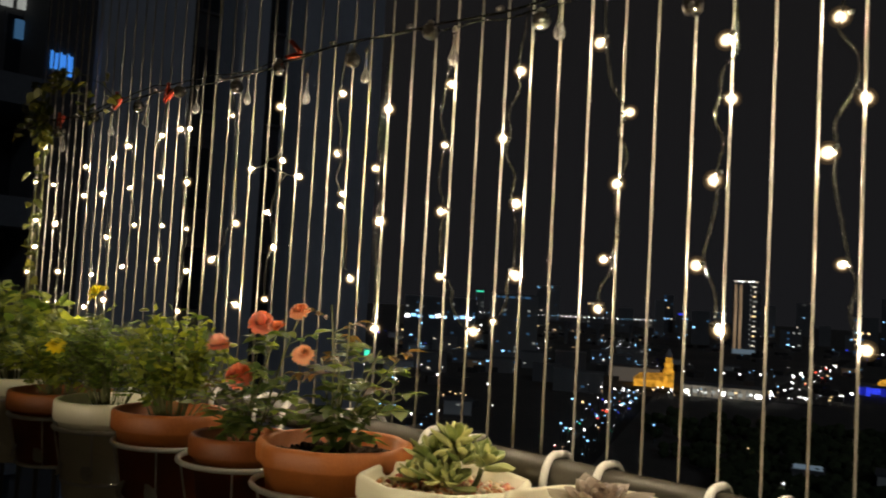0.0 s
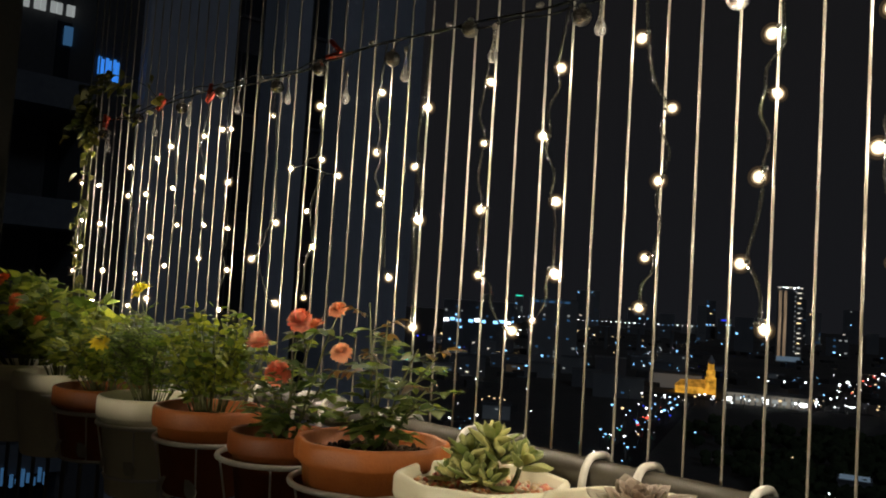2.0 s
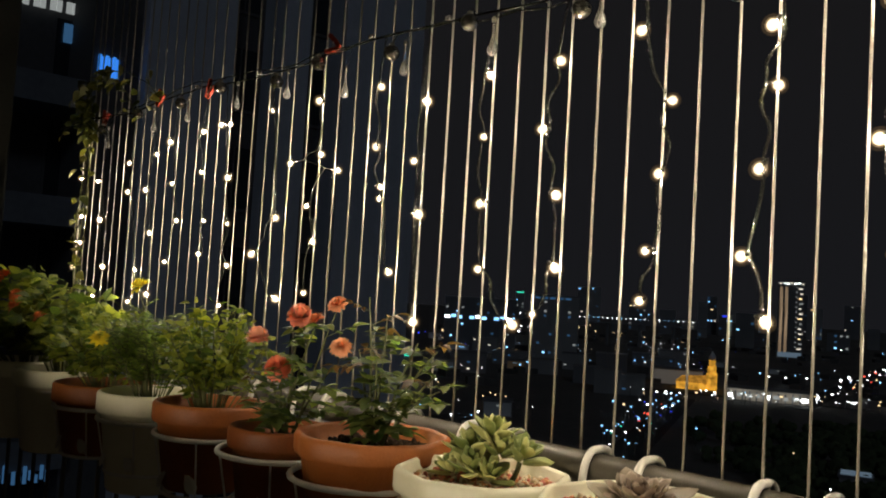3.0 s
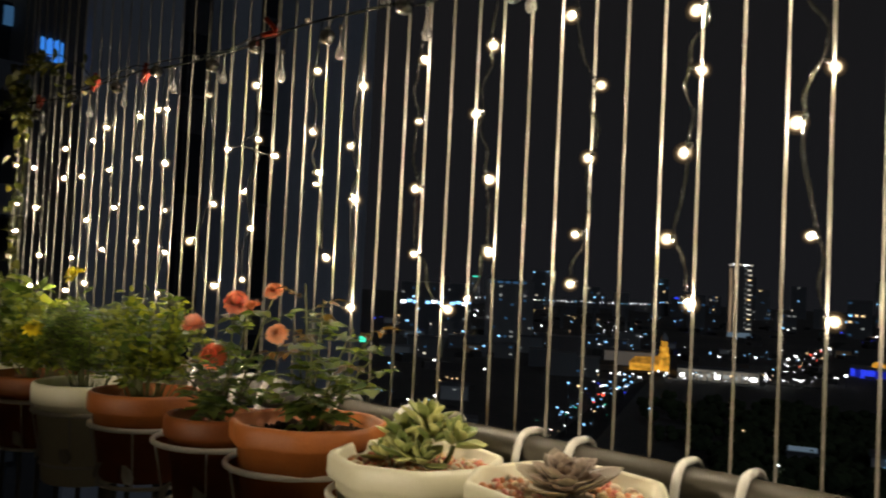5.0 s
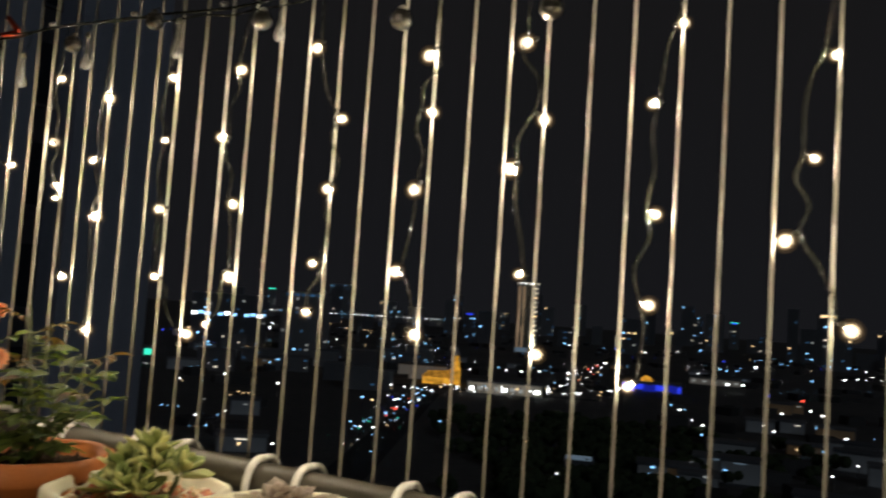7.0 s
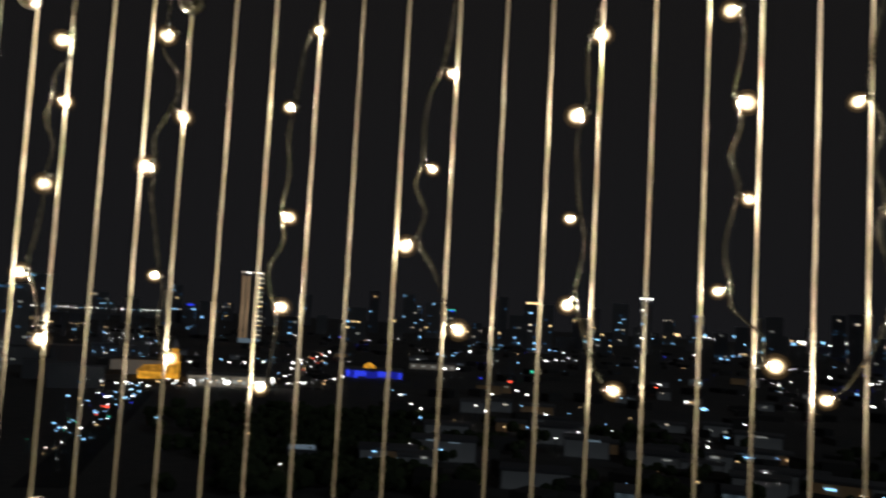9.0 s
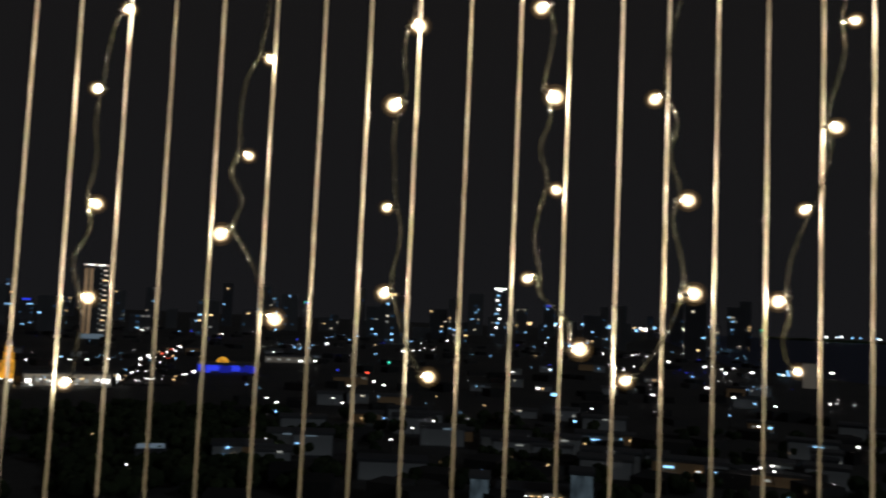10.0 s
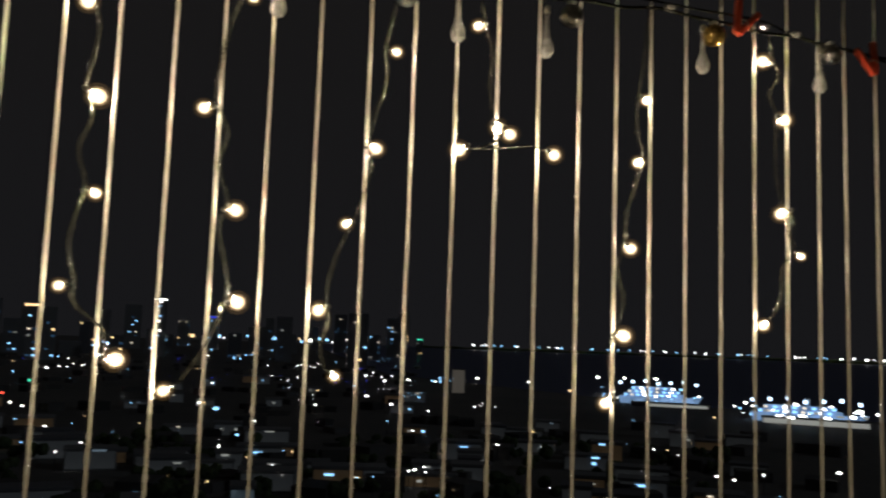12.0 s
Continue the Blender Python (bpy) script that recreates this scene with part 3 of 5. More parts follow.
def clothes_peg(x, z, tilt):
    """A red plastic peg gripping the cord: two arms and a wire spring."""
    o = empty("clothes_peg", pose(x, FENCE_Y - 0.012, z, 0, tilt, 0), "red plastic clothes peg clipped to the garland cord", "clothes peg", "clothes pegs")
    for s in (-1, 1):
        bm = bmesh.new()
        box(bm, -0.0038, 0.0038, -0.004, 0.004, -0.014, 0.030, 0.0015)
        bmesh.ops.transform(bm, matrix=pose(s * 0.006, 0, 0, 0, s * 20, 0), verts=bm.verts)
        part("arm", bm, M_PEG, o)
    bm = bmesh.new()
    tube(bm, [(0.006 * math.cos(a), -0.006 + 0.0012 * a, 0.006 * math.sin(a)) for a in (i * 0.5 for i in range(22))], 0.0008, 5)
    part("spring", bm, M_METAL, o)
    return o


for x, z in [(-2.427, 1.763), (-2.202, 1.781), (-1.962, 1.779), (-1.776, 1.792), (-1.545, 1.772), (-1.40, 1.787), (-1.183, 1.77), (-0.996, 1.787), (-0.778, 1.763), (-0.548, 1.738), (-0.347, 1.728), (0.528, 1.768), (0.725, 1.776), (1.099, 1.785)]:
    ball_ornament(x, z, M_SILVER, "faceted silvery crystal ball ornament hanging from the garland")
ball_ornament(0.919, 1.783, M_AMBER, "faceted amber crystal ball ornament hanging from the garland")
for x, z in [(-2.105, 1.736), (-1.928, 1.743), (-1.702, 1.747), (-1.507, 1.744), (-1.313, 1.721), (-1.15, 1.738), (-0.945, 1.738), (-0.747, 1.743), (0.394, 1.734), (0.588, 1.737), (0.695, 1.735), (0.905, 1.746), (1.083, 1.745), (-2.39, 1.72)]:
    drop_ornament(x, z)
for x, z, tilt in [(-2.44, 1.79, 20), (-2.101, 1.803, 35), (-1.845, 1.791, 40), (-1.359, 1.815, -70), (0.966, 1.806, 25), (1.175, 1.784, -25)]:
    clothes_peg(x, z, tilt)


# ---- flower pots and their hangers ----
def hanger(x, y, ring_r, ring_z, group="pot hangers"):
    """A white ring that carries a pot, with two arms hooked over the rail and leaf plates."""
    o = empty("pot_hanger", pose(x, y, 0), "white coated ring holder hooked over the rail", "pot holder", group)
    bm = bmesh.new()
    tube(bm, [(ring_r * math.cos(a), ring_r * math.sin(a), ring_z) for a in (2 * math.pi * i / 40 for i in range(40))], 0.0045, 8, closed=True)
    part("ring", bm, M_HOOK, o)
    low = ring_z - 0.10
    bm = bmesh.new()
    tube(bm, [(ring_r * 0.8 * math.cos(a), ring_r * 0.8 * math.sin(a), low) for a in (2 * math.pi * i / 32 for i in range(32))], 0.0035, 8, closed=True)
    part("lower_ring", bm, M_HOOK, o)
    for s in (-1, 1):
        hx = s * 0.073
        back = math.sqrt(max(ring_r ** 2 - hx ** 2, 0.0004))
        bm = bmesh.new()
        top = 1.1755
        ry = 0.953 - y
        pts = [(hx, back, ring_z), (hx, ry - 0.034, ring_z + 0.02), (hx, ry - 0.035, 1.125), (hx, ry - 0.030, 1.155), (hx, ry - 0.018, top - 0.003), (hx, ry, top), (hx, ry + 0.018, top - 0.003), (hx, ry + 0.030, 1.155), (hx, ry + 0.034, 1.11)]
        tube(bm, smooth_line(pts, 4), 0.0052, 8)
        part("hook", bm, M_HOOK, o, "thick white hook over the rail")
    for i in range(6):
        a = 2 * math.pi * (i + 0.3) / 6
        c, s = math.cos(a), math.sin(a)
        bm = bmesh.new()
        tube(bm, [(ring_r * c, ring_r * s, ring_z), (ring_r * 0.90 * c, ring_r * 0.90 * s, ring_z - 0.05), (ring_r * 0.8 * c, ring_r * 0.8 * s, low)], 0.0018, 6)
        part("stay", bm, M_HOOK, o)
        bm = bmesh.new()
        m = Matrix.Translation((ring_r * 0.90 * c, ring_r * 0.90 * s, ring_z - 0.09)) @ Matrix.Rotation(a + math.pi / 2, 4, "Z") @ pose(0, 0, 0, 80, 30 * (-1) ** i, 0)
        leaf(bm, m, 0.042, 0.022, 0.1, 0.1, 5)
        r = bmesh.ops.solidify(bm, geom=bm.faces[:], thickness=0.0012)
        part("leaf_plate", bm, M_HOOK, o, "white leaf-shaped metal plate")
    return o


def pot_profile(r, h, band, wall=0.010, soil=0.022, taper=0.70):
    """Outside up from the foot, over the rim, down inside to the soil."""
    return [(r * taper, -h), (r * taper + 0.003, -h + 0.004), (r * 0.90, -band - 0.004), (r * 0.985, -band), (r * 1.0, -band + 0.005), (r, -0.006), (r - 0.003, -0.001), (r - wall + 0.003, 0.0), (r - wall, -0.004), (r - wall - 0.003, -soil - 0.012)]


def pot(owner, r, h, material, lobes=0, segs=48, band=0.038, turn=0.0, facets=0, label=""):
    bm = bmesh.new()
    lathe(bm, pot_profile(r, h, band), segs, lobes, 0.05 if lobes else 0, turn, facets)
    body = part("pot", bm, material, owner, label, smooth=segs > 10)
    bm = bmesh.new()
    n = 26
    sr = random.Random(int(r * 1e5))
    rings = [[bm.verts.new((0, 0, -0.022))]]
    for i in range(1, 7):
        rr = (r - 0.012) * i / 6
        rings.append([bm.verts.new((rr * math.cos(2 * math.pi * k / n), rr * math.sin(2 * math.pi * k / n), -0.024 + sr.uniform(-0.004, 0.004))) for k in range(n)])
    for k in range(n):
        bm.faces.new((rings[0][0], rings[1][k], rings[1][(k + 1) % n]))
    for a, c in zip(rings[1:], rings[2:]):
        for k in range(n):
            bm.faces.new((a[k], c[k], c[(k + 1) % n], a[(k + 1) % n]))
    part("soil", bm, M_SOIL, owner, "dark potting soil")
    return body


def gravel(owner, r, z, count, seed):
    gr = random.Random(seed)
    bm = bmesh.new()
    for i in range(count):
        q, a = (r - 0.018) * math.sqrt(gr.random()), gr.uniform(0, 2 * math.pi)
        s = gr.uniform(0.003, 0.0062)
        m = Matrix.Translation((q * math.cos(a), q * math.sin(a), z + gr.uniform(0, 0.005))) @ Euler([gr.uniform(0, 6) for _ in range(3)]).to_matrix().to_4x4() @ Matrix.Diagonal((s * 1.3, s, s * 0.8, 1))
        bmesh.ops.create_icosphere(bm, subdivisions=1, radius=1.0, matrix=m)
    g = part("gravel", bm, M_GRAVEL, owner, "mixed red, tan and cream gravel")
    g["kind"] = "stuff"


def clods(owner, r, z, count, seed):
    """Loose crumbs of potting soil on the soil's surface."""
    gr = random.Random(seed)
    bm = bmesh.new()
    for i in range(count):
        q, a = (r - 0.02) * math.sqrt(gr.random()), gr.uniform(0, 2 * math.pi)
        s = 0.0022 + 0.006 * gr.random() ** 2.5
        m = Matrix.Translation((q * math.cos(a), q * math.sin(a), z + gr.uniform(-0.001, 0.003))) @ Euler([gr.uniform(0, 6) for _ in range(3)]).to_matrix().to_4x4() @ Matrix.Diagonal((s * 1.4, s, s * 0.75, 1))
        bmesh.ops.create_icosphere(bm, subdivisions=1, radius=1.0, matrix=m)
    g = part("loose_soil", bm, M_SOIL, owner, "loose dark crumbs of soil")
    g["kind"] = "stuff"


# leaf meshes that many plants share
b = bmesh.new()
leaf(b, Matrix.Identity(4), 0.027, 0.0185, 0.25, 0.18, 5)
rose_leaf_me = mesh_of("leaf", b, M_ROSELEAF)
b = bmesh.new()
leaf(b, Matrix.Identity(4), 0.028, 0.012, 0.4, 0.3, 5)
new_leaf_me = mesh_of("leaf", b, M_NEWLEAF)
b = bmesh.new()
leaf(b, Matrix.Identity(4), 0.040, 0.026, 0.2, 0.25, 6)
vine_leaf_me = mesh_of("leaf", b, M_VINE)


def flower_mesh(name, material, radius, rings=5, petals=9, dome=0.6, seed=1):
    """A full double bloom: rings of cupped petals, each mesh one bloom."""
    fr = random.Random(seed)
    bm = bmesh.new()
    for k in range(rings):
        t = k / max(rings - 1, 1)
        n = max(4, int(petals * (1 - 0.45 * t)))
        for i in range(n):
            a = 2 * math.pi * (i + 0.5 * (k % 2)) / n + fr.uniform(-0.12, 0.12)
            tilt = 12 + dome * 95 * t + fr.uniform(-8, 8)
            m = Matrix.Rotation(a, 4, "Z") @ Matrix.Translation((0, radius * 0.12 * (1 - t), radius * 0.25 * t)) @ Matrix.Rotation(radians(tilt), 4, "X")
            leaf(bm, m, radius * (0.95 - 0.35 * t), radius * (0.62 - 0.2 * t) * (9 / max(petals, 9)) ** 0.5, 0.35, 0.28 - 0.35 * t, 4, 1.5)
    return mesh_of(name, bm, material)




def pompon_mesh(name, material, radius, seed):
    """A ball-shaped rose: short cupped petals packed all round, with a small hollow at the heart."""
    fr = random.Random(seed)
    bm = bmesh.new()
    for k in range(11):
        tilt = -34 + 118 * k / 10
        n = max(5, int(19 * math.cos(radians(tilt))))
        for i in range(n):
            a = 2 * math.pi * (i + 0.5 * (k % 2)) / n + fr.uniform(-0.1, 0.1)
            length = radius * fr.uniform(0.92, 1.06) * (0.86 if tilt > 70 else 1.0)
            m = Matrix.Rotation(a, 4, "Z") @ Matrix.Rotation(radians(tilt + fr.uniform(-5, 5)), 4, "X")
            leaf(bm, m, length, radius * fr.uniform(0.42, 0.52), 0.3, -0.22 + fr.uniform(-0.08, 0.1), 5, 2.1)
    return mesh_of(name, bm, material)


orange_bloom = pompon_mesh("flower", M_ORANGE, 0.0225, 1)
peach_bloom = flower_mesh("flower", M_PEACH, 0.0175, 8, 16, 0.75, 2)
yellow_bloom = flower_mesh("flower", M_YELLOW, 0.022, 5, 11, 0.5, 3)
rust_bloom = flower_mesh("flower", M_RUST, 0.018, 5, 11, 0.6, 4)


def compound_leaf(owner, base, direction, me, pr, count=5, size=1.0):
    """Leaflets in pairs along a short stalk, with one at its tip."""
    d = Vector(direction).normalized()
    side = d.cross(Vector((0, 0, 1))).normalized()
    length = 0.042 * size
    shared("leaf", me, Matrix.Translation(base + d * length) @ turned(d + Vector((0, 0, pr.uniform(-0.3, 0.1))), pr.uniform(-0.4, 0.4)) @ Matrix.Scale(size * pr.uniform(0.85, 1.15), 4), owner)
    for j in range((count - 1) // 2):
        for s in (-1, 1):
            p = base + d * length * (0.85 - 0.42 * j)
            shared("leaf", me, Matrix.Translation(p) @ turned(d * 0.45 + side * s + Vector((0, 0, pr.uniform(-0.35, 0.2))), pr.uniform(-0.5, 0.5)) @ Matrix.Scale(size * pr.uniform(0.7, 1.0), 4), owner)
    return [base, base + d * length]


def rose(owner, stems, seed, young=0.0, leaves=6):
    """Rose canes from the soil to given tips, each with compound leaves on the way."""
    pr = random.Random(seed)
    for tip in stems:
        tip = Vector(tip)
        foot = Vector((tip.x * 0.12 + pr.uniform(-0.01, 0.01), tip.y * 0.12 + pr.uniform(-0.01, 0.01), -0.028))
        mid = foot.lerp(tip, 0.5) + Vector((tip.x * -0.12 + pr.uniform(-0.012, 0.012), pr.uniform(-0.012, 0.012), 0.02))
        line = bow(foot, mid, tip, 9)
        bm = bmesh.new()
        tube(bm, line, 0.0022, 6, 0.5)
        part("cane", bm, M_STEM, owner, "thin green rose cane")
        for i in range(leaves):
            q = line[min(9, 2 + int(i * 7.5 / leaves))]
            a = 2.4 * i + pr.uniform(0, 6)
            d = Vector((math.cos(a), math.sin(a), pr.uniform(-0.15, 0.55)))
            high = (q.z > tip.z * 0.7) and pr.random() < young
            p, e = compound_leaf(owner, q, d, new_leaf_me if high else rose_leaf_me, pr, 5, pr.uniform(0.75, 1.15))
            shared("leaf_stalk", stalk_me, Matrix.Translation(p) @ turned(e - p) @ Matrix.Scale((e - p).length, 4), owner)


b = bmesh.new()
tube(b, [(0, 0, 0), (0, 0.5, 0.01), (0, 1, 0)], 0.02, 5, 0.7)
stalk_me = mesh_of("leaf_stalk", b, M_STEM)


def bush(owner, material, seed, stems, height, spread, leaf_len, leaf_w, per_stem, name="foliage", lean=(0, 0), fern=False):
    """A dense small shrub: forking stems with many small leaves."""
    br = random.Random(seed)
    bs, bl = bmesh.new(), bmesh.new()
    for i in range(stems):
        a, q = br.uniform(0, 2 * math.pi), math.sqrt(br.random())
        tip = Vector((spread * q * math.cos(a) + lean[0], spread * q * math.sin(a) + lean[1], height * (1 - 0.45 * q * q) * br.uniform(0.72, 1.05)))
        foot = Vector((0.03 * q * math.cos(a), 0.03 * q * math.sin(a), -0.028))
        line = bow(foot, foot.lerp(tip, 0.5) + Vector((br.uniform(-0.02, 0.02), br.uniform(-0.02, 0.02), 0.03)), tip, 7)
        tube(bs, line, 0.0013, 5, 0.5)
        for k in range(per_stem):
            t = 0.26 + 0.76 * (k + br.random()) / per_stem
            t = min(t, 1)
            j = min(6, int(t * 7))
            p = line[j].lerp(line[j + 1], t * 7 - j if j < 6 else min(1, t * 7 - 6))
            d = Vector((br.gauss(0, 1), br.gauss(0, 1), br.uniform(-0.3, 0.9))).normalized()
            size = br.uniform(0.65, 1.2)
            if fern:
                tube(bs, [p, p + d * leaf_len * 1.3], 0.0006, 4)
                side = d.cross(Vector((0, 0, 1))).normalized()
                for f in range(4):
                    o = p + d * leaf_len * (0.35 + 0.3 * f)
                    for s in (-1, 1):
                        leaf(bl, Matrix.Translation(o) @ turned(d * 0.7 + side * s, br.uniform(-0.5, 0.5)), leaf_len * 0.55 * size, leaf_w * size, 0.2, 0.2, 3)
            else:
                o = p + d * br.uniform(0.002, 0.012)
                leaf(bl, Matrix.Translation(o) @ turned(d, br.uniform(-1, 1)), leaf_len * size, leaf_w * size, 0.25, 0.3, 4)
    st = part("stem", bs, M_STEM, owner, "thin branching stems")
    st["kind"] = "stuff"
    f = part(name, bl, material, owner, "dense small green leaves")
    f["kind"] = "stuff"


def blooms(owner, me, places, seed, label):
    pr = random.Random(seed)
    for x, y, z in places:
        d = Vector((pr.uniform(-0.3, 0.9), pr.uniform(-1.0, -0.2), pr.uniform(0.4, 1.1))).normalized()
        m = Matrix.Translation((x, y, z)) @ d.to_track_quat("Z", "Y").to_matrix().to_4x4() @ Matrix.Scale(pr.uniform(0.88, 1.1), 4)
        shared("flower", me, m, owner, label)


# fleshy leaves
b = bmesh.new()
fleshy(b, 0.033, 0.0185, 0.006)
jade_me = mesh_of("leaf", b, M_JADE)
b = bmesh.new()
fleshy(b, 0.058, 0.033, 0.008, 0.42)
for v in b.verts:
    v.co.z += 0.0016 * math.sin(420 * v.co.y) * min(1, abs(v.co.x) / 0.010)
eche_me = mesh_of("leaf", b, M_ECHE)
b = bmesh.new()
fleshy(b, 0.062, 0.036, 0.006, 0.45, 8)
outer_me = mesh_of("leaf", b, M_ECHEOUT)


def rosette(owner, me, centre, axis, rings, seed, size=1.0, low=8, high=78):
    """Leaves in spirals round an axis, opening from the heart."""
    pr = random.Random(seed)
    up = Vector(axis).normalized().to_track_quat("Z", "Y").to_matrix().to_4x4()
    n = rings
    for i in range(n):
        t = i / (n - 1)
        a = 2.39996 * i + pr.uniform(-0.1, 0.1)
        tilt = high + (low - high) * t ** 0.75 + pr.uniform(-5, 5)
        s = size * (0.42 + 0.62 * t) * pr.uniform(0.9, 1.08)
        m = Matrix.Translation(centre) @ up @ Matrix.Rotation(a, 4, "Z") @ Matrix.Translation((0, 0.004 * size, 0.012 * size * (1 - t))) @ Matrix.Rotation(radians(tilt), 4, "X") @ Matrix.Scale(s, 4)
        shared("leaf", me, m, owner)


RIM = 1.148
# pot 1: grey rosette in a white eight-sided pot
o = empty("potted_rosette", pose(-0.562, 0.806, 1.160), "grey-purple rosette succulent in a white octagonal pot", "potted plant", "potted plants on the rail")
pot(o, 0.113, 0.15, M_WHITEPOT, 0, 64, 0.03, radians(10), 8, label="white octagonal clay pot")
gravel(o, 0.108, -0.02, 420, 21)
rosette(o, outer_me, Vector((0.0, 0.0, -0.014)), (0.1, -0.2, 1), 13, 33, 1.0, 12, 44)
rosette(o, eche_me, Vector((0.0, 0.0, -0.006)), (0.1, -0.2, 1), 40, 31, 0.72, 14, 82)
hanger(-0.572, 0.812, 0.108, RIM - 0.05)

# pot 2: green succulent in a white eight-sided pot
o = empty("potted_succulent", pose(-0.798, 0.817, 1.148), "green fleshy-leaved succulent in a white octagonal pot", "potted plant", "potted plants on the rail")
pot(o, 0.113, 0.15, M_WHITEPOT, 0, 64, 0.03, radians(4), 8, label="white octagonal clay pot")
gravel(o, 0.108, -0.02, 420, 22)
heads = [(-0.028, 0.004, 0.030, 1.15), (0.004, 0.024, 0.052, 1.1), (-0.055, 0.022, 0.018, 0.95), (0.060, 0.036, 0.030, 1.1), (0.006, -0.028, 0.010, 1.1), (-0.042, -0.026, 0.004, 0.9), (0.036, -0.016, 0.004, 1.0), (-0.014, 0.055, 0.030, 1.0), (0.030, 0.012, 0.034, 1.0)]
for i, (x, y, z, size) in enumerate(heads):
    rosette(o, jade_me, Vector((0.70 * x - 0.004, 0.70 * y, 0.90 * z - 0.012)), (8 * x, 8 * y, 0.9), 14, 40 + i, 1.08 * size, 10, 80)
b = bmesh.new()
for x, y, z, size in heads[:4]:
    tube(b, bow((x * 0.3, y * 0.3, -0.03), (x * 0.6, y * 0.6, -0.01), (0.70 * x - 0.004, 0.70 * y, 0.90 * z - 0.014), 5), 0.004, 7, 0.8)
part("stem", b, M_STEM, o, "short fleshy stem")
hanger(-0.795, 0.815, 0.108, RIM - 0.05)

# pot 3: rose with reddish young shoots in a scalloped terracotta pot
o = empty("potted_rose", pose(-1.006, 0.808, 1.162), "leafy rose with reddish young shoots in a scalloped terracotta pot", "potted plant", "potted plants on the rail")
pot(o, 0.109, 0.16, M_TERRA, 8, 64, 0.030, 0.2, label="scalloped terracotta pot")
rose(o, [(-0.04, 0.01, 0.19), (-0.02, 0.03, 0.165), (0.05, 0.03, 0.13), (0.09, 0.03, 0.09), (0.11, 0.02, 0.07), (0.02, -0.02, 0.12), (-0.07, 0.02, 0.11), (0.07, 0.05, 0.12)], 51, 0.5, 8)
blooms(o, peach_bloom, [(-0.088, 0.0, 0.112)], 52, "faded peach rose bloom")
clods(o, 0.109, -0.022, 260, 53)
hanger(-1.022, 0.81, 0.106, 1.098)

# pot 4: orange rose in a smaller terracotta pot
o = empty("potted_rose", pose(-1.219, 0.796, 1.141), "orange miniature rose in bloom in a terracotta pot", "potted plant", "potted plants on the rail")
pot(o, 0.084, 0.14, M_TERRA, 0, 48, 0.032, label="plain terracotta pot")
rose(o, [(0.015, -0.02, 0.085), (-0.015, 0.03, 0.165), (-0.06, -0.01, 0.13), (0.07, 0.04, 0.185), (0.03, 0.03, 0.16), (0.06, -0.02, 0.08), (-0.05, -0.04, 0.07), (0.05, 0.06, 0.10)], 61, 0.1, 8)
blooms(o, orange_bloom, [(0.022, -0.03, 0.092), (-0.012, 0.028, 0.172), (-0.062, -0.018, 0.134)], 62, "full orange rose bloom")
blooms(o, peach_bloom, [(0.072, 0.04, 0.195), (0.035, 0.028, 0.168)], 63, "fading peach rose bloom")
hanger(-1.222, 0.80, 0.10, 1.10)

# pot 5: dense shrub in a terracotta pot
o = empty("potted_shrub", pose(-1.452, 0.797, 1.150), "dense small-leaved green shrub in a terracotta pot", "potted plant", "potted plants on the rail")
pot(o, 0.100, 0.15, M_TERRA, 0, 48, 0.034, label="plain terracotta pot")
bush(o, M_SHRUB, 71, 46, 0.175, 0.12, 0.020, 0.0115, 23)
hanger(-1.452, 0.80, 0.097, 1.093)

# pot 6: ferny marigold in a white pot
o = empty("potted_marigold", pose(-1.695, 0.80, 1.138), "feathery green marigold with yellow blooms in a white pot", "potted plant", "potted plants on the rail")
pot(o, 0.104, 0.19, M_WHITEPOT, 0, 40, 0.04, label="round white clay pot")
bush(o, M_FERN, 81, 40, 0.17, 0.13, 0.022, 0.006, 15, fern=True)
blooms(o, yellow_bloom, [(-0.05, -0.02, 0.205), (-0.035, -0.10, 0.10)], 82, "bright yellow marigold bloom")
b = bmesh.new()
tube(b, bow((0, 0, -0.02), (-0.03, 0, 0.1), (-0.05, -0.02, 0.2), 7), 0.0016, 5, 0.6)
part("flower_stalk", b, M_STEM, o)
hanger(-1.695, 0.80, 0.10, 1.085)

# pot 7: shrub in a dark terracotta pot
o = empty("potted_shrub", pose(-1.925, 0.80, 1.13), "leafy green shrub in a terracotta pot", "potted plant", "potted plants on the rail")
pot(o, 0.108, 0.15, M_TERRA, 0, 48, 0.04, label="plain terracotta pot")
bush(o, M_SHRUB, 91, 40, 0.16, 0.13, 0.024, 0.013, 23)
hanger(-1.925, 0.80, 0.102, 1.08)

# pots 8 and 9: lantana in white pots
o = empty("potted_lantana", pose(-2.16, 0.79, 1.138), "lantana with orange and rust flower heads in a white pot", "potted plant", "potted plants on the rail")
pot(o, 0.108, 0.19, M_WHITEPOT, 0, 40, 0.04, label="round white clay pot")
bush(o, M_LANTANA, 101, 38, 0.21, 0.15, 0.034, 0.024, 19)
blooms(o, rust_bloom, [(0.0, -0.12, 0.14), (-0.06, -0.10, 0.165), (0.05, -0.08, 0.12)], 102, "orange lantana flower head")
hanger(-2.16, 0.80, 0.10, 1.09)
o = empty("potted_lantana", pose(-2.39, 0.77, 1.138), "tall lantana with rust-red flower heads in a white pot", "potted plant", "potted plants on the rail")
pot(o, 0.104, 0.19, M_WHITEPOT, 0, 40, 0.04, label="round white clay pot")
bush(o, M_LANTANA, 111, 44, 0.24, 0.17, 0.036, 0.025, 19, lean=(-0.02, -0.04))
